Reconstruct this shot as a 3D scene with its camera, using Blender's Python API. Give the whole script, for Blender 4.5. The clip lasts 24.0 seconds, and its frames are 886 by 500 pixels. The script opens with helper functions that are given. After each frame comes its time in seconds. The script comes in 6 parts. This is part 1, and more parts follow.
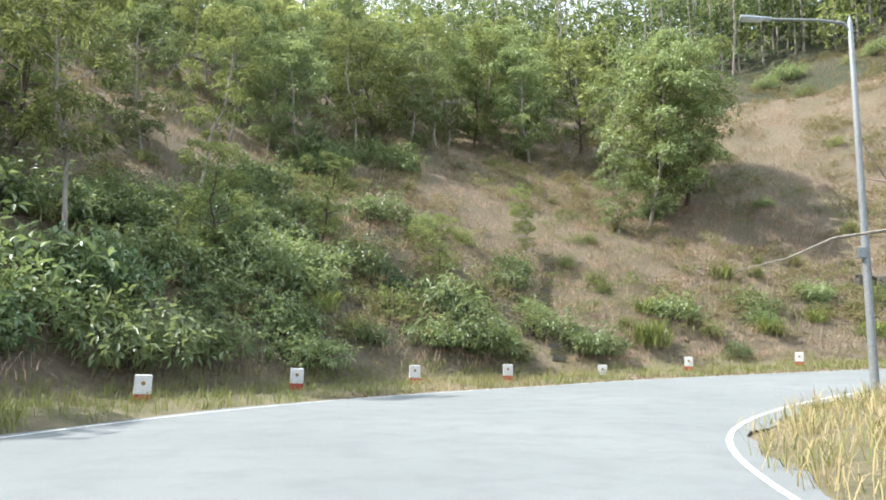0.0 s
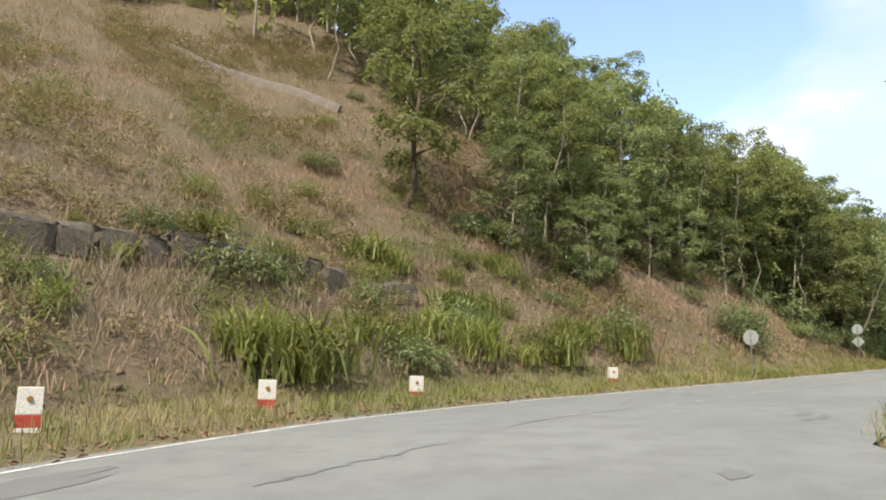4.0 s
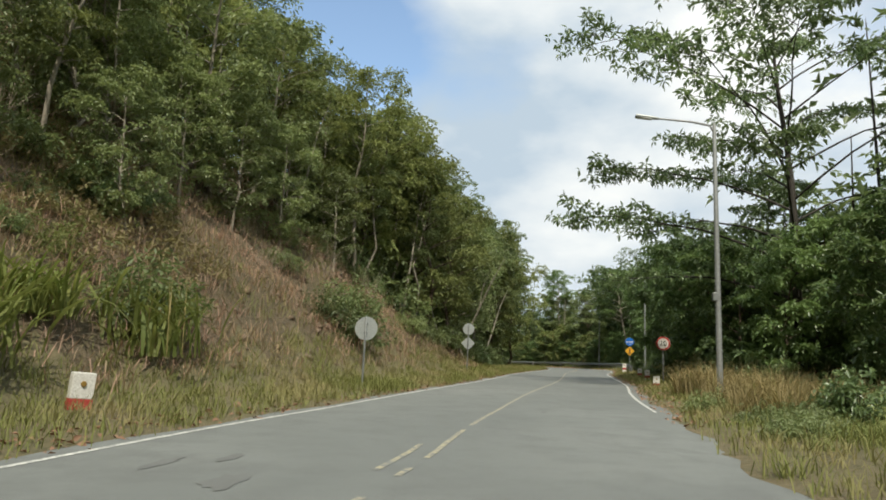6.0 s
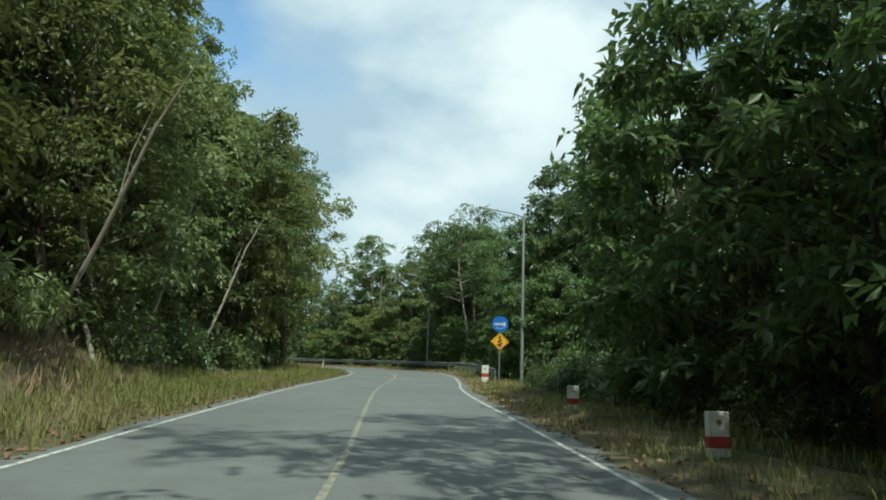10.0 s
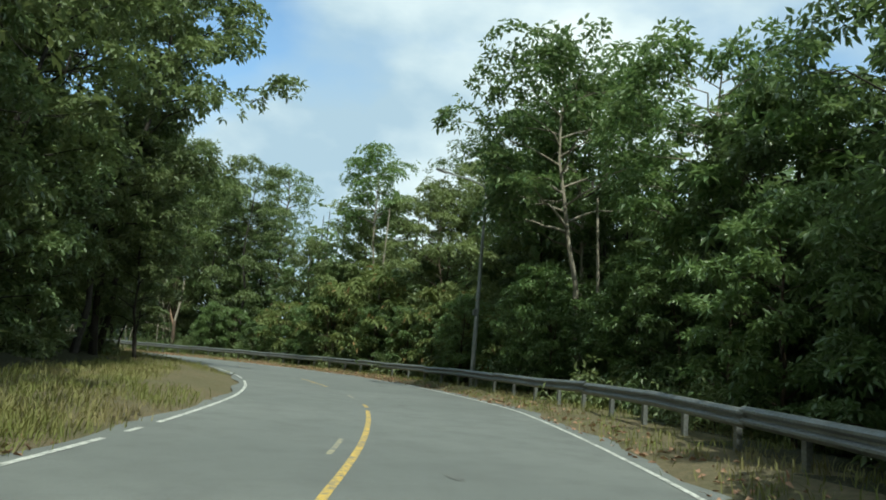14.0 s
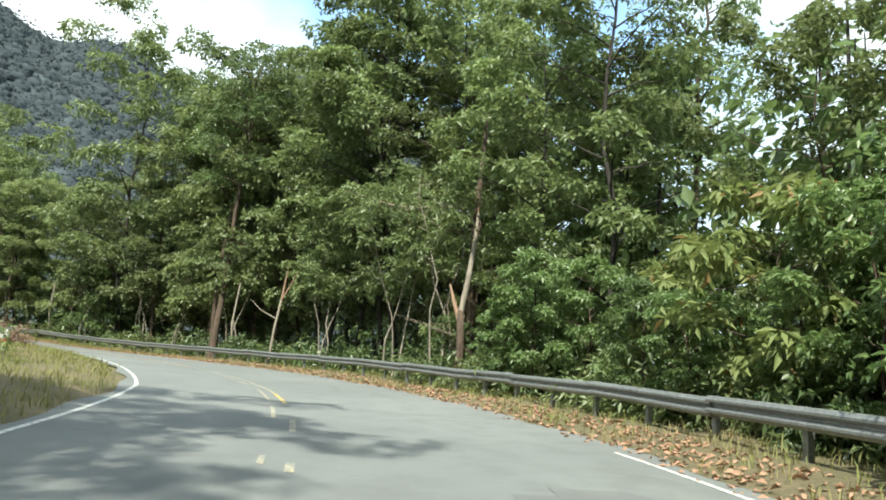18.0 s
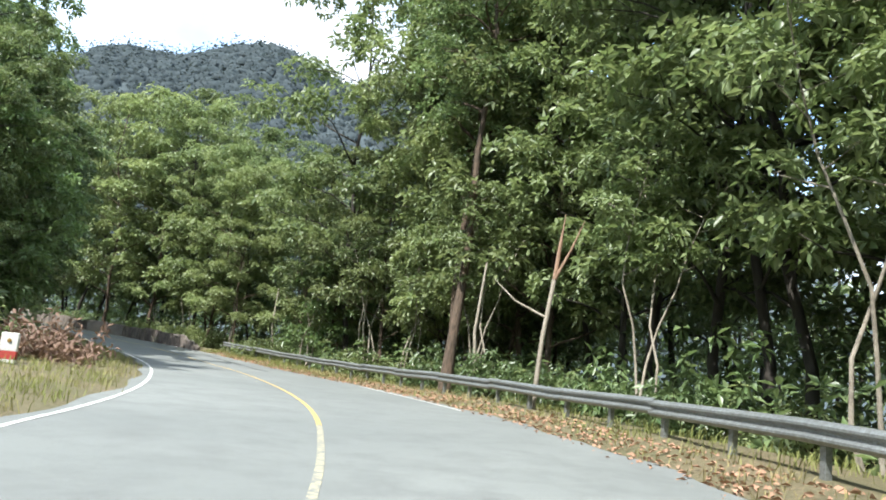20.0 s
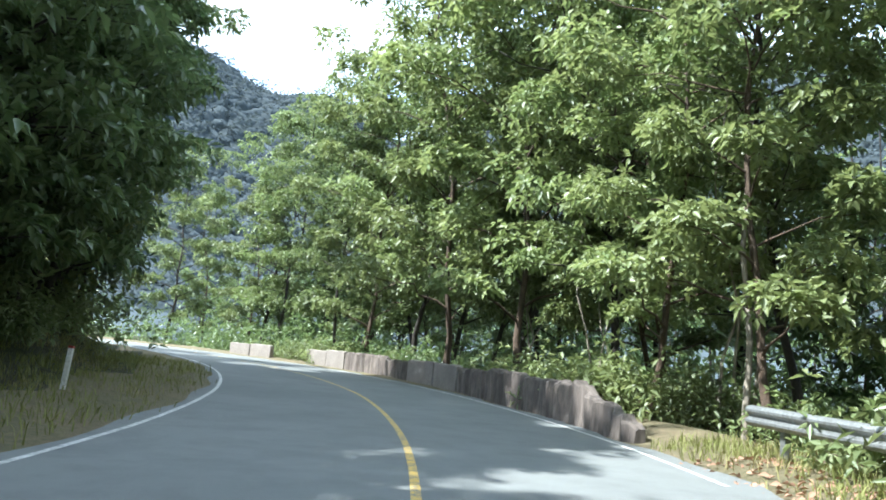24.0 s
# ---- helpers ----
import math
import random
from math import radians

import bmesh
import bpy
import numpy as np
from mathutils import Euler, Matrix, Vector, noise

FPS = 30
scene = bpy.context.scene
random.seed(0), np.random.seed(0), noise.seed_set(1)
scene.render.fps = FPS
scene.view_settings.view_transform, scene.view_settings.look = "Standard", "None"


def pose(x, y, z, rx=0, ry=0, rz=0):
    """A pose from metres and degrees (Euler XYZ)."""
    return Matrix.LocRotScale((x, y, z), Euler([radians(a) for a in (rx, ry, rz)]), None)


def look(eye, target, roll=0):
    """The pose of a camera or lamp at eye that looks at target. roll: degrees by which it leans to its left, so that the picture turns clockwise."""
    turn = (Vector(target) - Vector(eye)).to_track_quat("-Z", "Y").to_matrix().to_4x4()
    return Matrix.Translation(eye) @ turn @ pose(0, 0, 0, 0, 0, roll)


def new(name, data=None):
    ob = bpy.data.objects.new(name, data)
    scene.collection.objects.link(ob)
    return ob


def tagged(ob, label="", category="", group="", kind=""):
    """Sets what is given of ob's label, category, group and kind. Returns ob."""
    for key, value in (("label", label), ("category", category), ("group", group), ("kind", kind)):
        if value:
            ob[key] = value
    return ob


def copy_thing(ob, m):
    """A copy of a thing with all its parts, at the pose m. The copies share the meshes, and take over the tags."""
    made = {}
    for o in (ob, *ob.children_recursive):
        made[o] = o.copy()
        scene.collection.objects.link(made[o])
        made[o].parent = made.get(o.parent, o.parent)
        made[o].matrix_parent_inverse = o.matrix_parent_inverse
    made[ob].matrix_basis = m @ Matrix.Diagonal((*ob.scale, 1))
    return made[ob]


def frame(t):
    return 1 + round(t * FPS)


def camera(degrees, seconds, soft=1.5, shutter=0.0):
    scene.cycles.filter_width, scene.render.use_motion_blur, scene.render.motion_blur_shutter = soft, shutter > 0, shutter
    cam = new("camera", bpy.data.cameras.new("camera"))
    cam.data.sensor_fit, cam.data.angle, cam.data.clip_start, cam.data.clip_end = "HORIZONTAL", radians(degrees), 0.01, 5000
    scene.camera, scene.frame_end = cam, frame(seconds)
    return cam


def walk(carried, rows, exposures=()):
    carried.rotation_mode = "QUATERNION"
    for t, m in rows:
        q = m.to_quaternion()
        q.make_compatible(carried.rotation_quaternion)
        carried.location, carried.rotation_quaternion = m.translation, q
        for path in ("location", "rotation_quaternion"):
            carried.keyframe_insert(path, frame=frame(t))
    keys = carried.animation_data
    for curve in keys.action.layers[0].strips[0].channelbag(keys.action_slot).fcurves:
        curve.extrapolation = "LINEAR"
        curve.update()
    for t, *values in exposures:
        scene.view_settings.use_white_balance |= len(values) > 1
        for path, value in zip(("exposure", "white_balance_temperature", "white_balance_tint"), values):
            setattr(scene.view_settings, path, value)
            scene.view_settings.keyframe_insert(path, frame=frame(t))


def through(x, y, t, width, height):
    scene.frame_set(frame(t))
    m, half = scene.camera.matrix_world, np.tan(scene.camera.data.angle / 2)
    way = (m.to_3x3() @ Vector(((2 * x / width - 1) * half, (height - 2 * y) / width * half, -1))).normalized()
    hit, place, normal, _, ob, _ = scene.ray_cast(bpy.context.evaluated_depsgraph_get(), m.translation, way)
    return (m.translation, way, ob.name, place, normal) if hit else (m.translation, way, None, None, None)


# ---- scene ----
cam = camera(62.99, 24.0, soft=1.8)
walk(cam, [
    (0.0, pose(-1.500, -0.893, 0.434, 98.34, -0.93, -0.07)),
    (0.5, pose(-1.241, 3.217, 0.476, 97.69, -1.58, -4.91)),
    (1.0, pose(-0.537, 7.237, 0.525, 97.80, -1.70, -11.11)),
    (1.5, pose(0.405, 10.659, 0.582, 98.04, -1.78, -18.04)),
    (3.5, pose(9.114, 20.800, 1.079, 100.79, -0.97, -55.53)),
    (4.0, pose(12.382, 22.372, 1.292, 100.70, -1.13, -65.15)),
    (4.5, pose(15.969, 23.452, 1.510, 100.68, -1.65, -74.53)),
    (5.0, pose(19.810, 24.001, 1.728, 100.82, -2.09, -83.03)),
    (5.5, pose(23.723, 24.145, 1.944, 101.19, -2.69, -90.30)),
    (6.0, pose(27.862, 23.747, 2.155, 100.95, -2.84, -96.39)),
    (6.5, pose(31.711, 23.271, 2.357, 101.23, -2.54, -100.83)),
    (7.0, pose(36.096, 22.306, 2.568, 100.97, -2.22, -103.19)),
    (7.5, pose(40.443, 21.266, 2.780, 101.25, -2.59, -105.14)),
    (8.0, pose(44.278, 20.146, 3.007, 101.31, -2.87, -107.13)),
    (8.5, pose(48.626, 18.701, 3.250, 101.25, -3.06, -109.24)),
    (9.0, pose(52.889, 17.126, 3.495, 101.35, -3.09, -110.64)),
    (9.5, pose(57.373, 15.451, 3.767, 101.29, -2.23, -110.73)),
    (10.0, pose(61.885, 13.895, 4.032, 101.23, -2.05, -110.71)),
    (10.5, pose(66.435, 12.355, 4.287, 101.41, -2.15, -110.43)),
    (12.5, pose(85.489, 6.603, 5.198, 101.34, -3.78, -110.69)),
    (13.0, pose(90.677, 4.765, 5.463, 101.40, -4.63, -110.55)),
    (13.5, pose(95.764, 2.933, 5.730, 101.19, -4.45, -109.85)),
    (14.0, pose(101.105, 1.186, 5.997, 101.23, -4.95, -109.06)),
    (14.5, pose(106.430, -0.436, 6.264, 101.13, -5.36, -107.91)),
    (15.0, pose(111.910, -1.828, 6.501, 101.11, -5.50, -106.35)),
    (15.5, pose(117.440, -3.001, 6.711, 101.19, -5.72, -103.12)),
    (16.0, pose(122.502, -3.752, 6.922, 100.85, -5.70, -98.55)),
    (16.5, pose(128.081, -4.035, 7.139, 100.69, -5.69, -93.45)),
    (17.0, pose(133.544, -4.033, 7.355, 100.70, -6.20, -88.25)),
    (17.5, pose(139.020, -3.490, 7.577, 100.62, -6.03, -83.07)),
    (18.0, pose(144.586, -2.437, 7.784, 100.03, -5.35, -77.35)),
    (18.5, pose(150.072, -0.801, 7.947, 99.77, -5.54, -71.23)),
    (19.0, pose(154.831, 1.226, 8.089, 99.65, -6.11, -66.02)),
    (19.5, pose(159.746, 3.805, 8.218, 99.78, -6.75, -60.52)),
    (21.5, pose(175.910, 17.059, 8.536, 99.08, -3.72, -41.00)),
    (22.0, pose(179.268, 21.460, 8.584, 99.17, -3.47, -36.90)),
    (22.5, pose(182.306, 26.058, 8.643, 99.08, -3.57, -32.76)),
    (23.0, pose(184.961, 30.759, 8.713, 99.20, -3.73, -28.60)),
    (23.5, pose(187.200, 35.661, 8.774, 98.84, -4.16, -24.97)),
    (24.0, pose(189.049, 40.212, 8.791, 99.88, -4.43, -21.95)),
], [(0.0, 1.4, 6000, 12), (1.5, 1.3, 6050, 12), (3.5, 0.78, 6700, 13), (4.0, 0.66, 6850, 14), (5.0, 0.14, 6950, 11), (7.0, 0.0, 6650, 1), (8.5, -0.1, 6350, -8), (10.0, -0.1, 6100, -8), (14.0, 0.0, 6200, -6), (15.5, 0.3, 6550, 1), (17.0, 0.7, 6700, 2), (18.0, 1.05, 6450, 3), (19.0, 1.27, 6200, 8), (21.5, 1.35, 5950, 10), (22.2, 1.42, 5900, 10), (24.0, 1.9, 5600, 8)])

# ---- world, sun ----
SUN_FROM = Vector((-1.0, 0.04, 0.0)).normalized()
SUN_ELEV = radians(53)

world = bpy.data.worlds.new("sky")
scene.world = world
world.use_nodes = True
wn, wl = world.node_tree.nodes, world.node_tree.links
wn.clear()
w_out = wn.new("ShaderNodeOutputWorld")
w_bg = wn.new("ShaderNodeBackground")
w_bg.inputs["Strength"].default_value = 0.13
w_sky = wn.new("ShaderNodeTexSky")
w_sky.sky_type = "NISHITA"
w_sky.sun_disc = False
w_sky.sun_elevation = SUN_ELEV
w_sky.sun_rotation = math.atan2(SUN_FROM.x, SUN_FROM.y)
w_sky.air_density, w_sky.dust_density, w_sky.ozone_density = 1.2, 1.0, 1.6
w_tc = wn.new("ShaderNodeTexCoord")
w_map = wn.new("ShaderNodeMapping")
w_map.inputs["Scale"].default_value = (1.0, 1.0, 2.0)
w_map.inputs["Location"].default_value = (0.35, 0.6, 0.1)
w_noise = wn.new("ShaderNodeTexNoise")
w_noise.inputs["Scale"].default_value = 1.7
w_noise.inputs["Detail"].default_value = 9.0
w_noise.inputs["Roughness"].default_value = 0.5
w_ramp = wn.new("ShaderNodeValToRGB")
w_ramp.color_ramp.elements[0].position = 0.37
w_ramp.color_ramp.elements[1].position = 0.52
w_noise2 = wn.new("ShaderNodeTexNoise")
w_noise2.inputs["Scale"].default_value = 3.3
w_noise2.inputs["Detail"].default_value = 6.0
w_cloud = wn.new("ShaderNodeValToRGB")
w_cloud.color_ramp.elements[0].position, w_cloud.color_ramp.elements[0].color = 0.40, (4.0, 4.9, 6.0, 1)
w_cloud.color_ramp.elements[1].position, w_cloud.color_ramp.elements[1].color = 0.68, (7.8, 8.0, 8.2, 1)
w_mix = wn.new("ShaderNodeMix")
w_mix.data_type = "RGBA"
wl.new(w_tc.outputs["Generated"], w_map.inputs["Vector"])
wl.new(w_map.outputs["Vector"], w_noise.inputs["Vector"])
wl.new(w_map.outputs["Vector"], w_noise2.inputs["Vector"])
w_dot = wn.new("ShaderNodeVectorMath")
w_dot.operation = "DOT_PRODUCT"
w_dot.inputs[1].default_value = Vector((0.86, 0.16, 0.50)).normalized()
w_gap = wn.new("ShaderNodeMapRange")
w_gap.inputs["From Min"].default_value, w_gap.inputs["From Max"].default_value = 0.965, 0.996
w_gap.inputs["To Min"].default_value, w_gap.inputs["To Max"].default_value = 0.06, -0.16
w_add = wn.new("ShaderNodeMath")
w_add.operation = "ADD"
wl.new(w_tc.outputs["Generated"], w_dot.inputs[0])
wl.new(w_dot.outputs["Value"], w_gap.inputs["Value"])
wl.new(w_noise.outputs["Fac"], w_add.inputs[0])
wl.new(w_gap.outputs["Result"], w_add.inputs[1])
wl.new(w_add.outputs[0], w_ramp.inputs["Fac"])
wl.new(w_noise2.outputs["Fac"], w_cloud.inputs["Fac"])
wl.new(w_ramp.outputs["Color"], w_mix.inputs["Factor"])
w_gain = wn.new("ShaderNodeVectorMath")
w_gain.operation, w_gain.inputs["Scale"].default_value = "SCALE", 1.7
wl.new(w_sky.outputs["Color"], w_gain.inputs[0])
wl.new(w_gain.outputs["Vector"], w_mix.inputs["A"])
wl.new(w_cloud.outputs["Color"], w_mix.inputs["B"])
wl.new(w_mix.outputs["Result"], w_bg.inputs["Color"])
wl.new(w_bg.outputs["Background"], w_out.inputs["Surface"])

sun_data = bpy.data.lights.new("sun", "SUN")
sun_data.energy, sun_data.angle, sun_data.color = 4.4, radians(0.7), (1.0, 0.95, 0.86)
sun = new("sun", sun_data)
sun_dir = Vector((SUN_FROM.x * math.cos(SUN_ELEV), SUN_FROM.y * math.cos(SUN_ELEV), math.sin(SUN_ELEV)))
sun.matrix_world = look(sun_dir * 200, (0, 0, 0))


# ---- materials ----
def node_mat(name, rough=0.8, metal=0.0, spec=0.3):
    m = bpy.data.materials.new(name)
    m.use_nodes = True
    n = m.node_tree.nodes
    b = n["Principled BSDF"]
    b.inputs["Roughness"].default_value = rough
    b.inputs["Metallic"].default_value = metal
    b.inputs["Specular IOR Level"].default_value = spec
    return m, n, m.node_tree.links, b


def coords(n, l, scale=(1, 1, 1)):
    tc = n.new("ShaderNodeTexCoord")
    mp = n.new("ShaderNodeMapping")
    mp.inputs["Scale"].default_value = scale
    l.new(tc.outputs["Object"], mp.inputs["Vector"])
    return mp.outputs["Vector"]


def noise_fac(n, l, vec, scale, detail=6, rough=0.6, lo=0.3, hi=0.7):
    t = n.new("ShaderNodeTexNoise")
    t.inputs["Scale"].default_value, t.inputs["Detail"].default_value, t.inputs["Roughness"].default_value = scale, detail, rough
    l.new(vec, t.inputs["Vector"])
    r = n.new("ShaderNodeMapRange")
    r.inputs["From Min"].default_value, r.inputs["From Max"].default_value = lo, hi
    l.new(t.outputs["Fac"], r.inputs["Value"])
    return r.outputs["Result"]


def mix_col(n, l, fac, a, b, mode="MIX"):
    m = n.new("ShaderNodeMix")
    m.data_type, m.blend_type = "RGBA", mode
    for key, v in (("A", a), ("B", b)):
        if isinstance(v, tuple):
            m.inputs[key].default_value = (*v, 1)
        else:
            l.new(v, m.inputs[key])
    if isinstance(fac, float):
        m.inputs["Factor"].default_value = fac
    else:
        l.new(fac, m.inputs["Factor"])
    return m.outputs["Result"]


def bump(n, l, b, height, strength=0.4, dist=0.02):
    k = n.new("ShaderNodeBump")
    k.inputs["Strength"].default_value, k.inputs["Distance"].default_value = strength, dist
    l.new(height, k.inputs["Height"])
    l.new(k.outputs["Normal"], b.inputs["Normal"])


def surface(name, c1, c2, c3=None, big=0.4, fine=14.0, rough=0.85, metal=0.0, spec=0.3, relief=0.4, dist=0.02, stretch=(1, 1, 1)):
    """Two colours in large blotches, a third in fine grain, with fine relief."""
    m, n, l, b = node_mat(name, rough, metal, spec)
    v = coords(n, l, stretch)
    col = mix_col(n, l, noise_fac(n, l, v, big), c1, c2)
    g = noise_fac(n, l, v, fine, 8, 0.7)
    col = mix_col(n, l, g, col, c3 or tuple(x * 0.7 for x in c1))
    l.new(col, b.inputs["Base Color"])
    bump(n, l, b, g, relief, dist)
    return m


def leaf_mat(name, c1, c2, c3, through=0.35, rough=0.55, odd=None, gloss=0.22, patches=()):
    """Leaves: colour varies from leaf to leaf and from plant to plant; light shines through."""
    m, n, l, b = node_mat(name, rough, 0.0, gloss)
    geo = n.new("ShaderNodeNewGeometry")
    info = n.new("ShaderNodeObjectInfo")
    col = mix_col(n, l, geo.outputs["Random Per Island"], c1, c2)
    ramp = n.new("ShaderNodeMapRange")
    ramp.inputs["To Max"].default_value = 0.55
    l.new(info.outputs["Random"], ramp.inputs["Value"])
    col = mix_col(n, l, ramp.outputs["Result"], col, c3)
    dice = n.new("ShaderNodeMath")
    dice.operation, dice.inputs[1].default_value = "MULTIPLY", 7.31
    l.new(info.outputs["Random"], dice.inputs[0])
    frac = n.new("ShaderNodeMath")
    frac.operation = "FRACT"
    l.new(dice.outputs[0], frac.inputs[0])
    tone = n.new("ShaderNodeMapRange")
    tone.inputs["To Min"].default_value, tone.inputs["To Max"].default_value = 0.72, 1.25
    l.new(frac.outputs[0], tone.inputs["Value"])
    hsv = n.new("ShaderNodeHueSaturation")
    l.new(tone.outputs["Result"], hsv.inputs["Value"])
    l.new(col, hsv.inputs["Color"])
    col = hsv.outputs["Color"]
    if odd:
        pick = n.new("ShaderNodeMath")
        pick.operation, pick.inputs[1].default_value = "GREATER_THAN", 0.95
        l.new(geo.outputs["Random Per Island"], pick.inputs[0])
        col = mix_col(n, l, pick.outputs[0], col, odd)
    for k, (tint, size, lo, hi) in enumerate(patches):
        v = coords(n, l, (1, 1, 1 + 0.13 * k))
        col = mix_col(n, l, noise_fac(n, l, v, size, 5, 0.6, lo, hi), col, tint)
    l.new(col, b.inputs["Base Color"])
    tr = n.new("ShaderNodeBsdfTranslucent")
    warm = mix_col(n, l, 0.5, col, (1.0, 0.98, 0.62), "MULTIPLY")
    l.new(warm, tr.inputs["Color"])
    mx = n.new("ShaderNodeMixShader")
    mx.inputs["Fac"].default_value = through
    l.new(b.outputs["BSDF"], mx.inputs[1])
    l.new(tr.outputs["BSDF"], mx.inputs[2])
    l.new(mx.outputs["Shader"], n["Material Output"].inputs["Surface"])
    return m


def asphalt_mat():
    m, n, l, b = node_mat("asphalt", 0.82, 0.0, 0.35)
    v = coords(n, l)
    col = mix_col(n, l, noise_fac(n, l, v, 0.16, 4), (0.160, 0.173, 0.163), (0.215, 0.228, 0.213))
    col = mix_col(n, l, noise_fac(n, l, v, 1.3, 6, 0.65, 0.45, 0.8), col, (0.135, 0.142, 0.135))
    grit = noise_fac(n, l, v, 55.0, 4, 0.8)
    fac = n.new("ShaderNodeMath")
    fac.operation, fac.inputs[1].default_value = "MULTIPLY", 0.45
    l.new(grit, fac.inputs[0])
    col = mix_col(n, l, fac.outputs[0], col, (0.10, 0.10, 0.095))
    l.new(col, b.inputs["Base Color"])
    bump(n, l, b, grit, 0.5, 0.008)
    return m


def worn_paint(name, c, under=(0.17, 0.175, 0.165), lo=0.30, hi=0.46):
    m, n, l, b = node_mat(name, 0.7)
    v = coords(n, l)
    col = mix_col(n, l, noise_fac(n, l, v, 9.0, 8, 0.75, lo, hi), under, c)
    l.new(col, b.inputs["Base Color"])
    return m


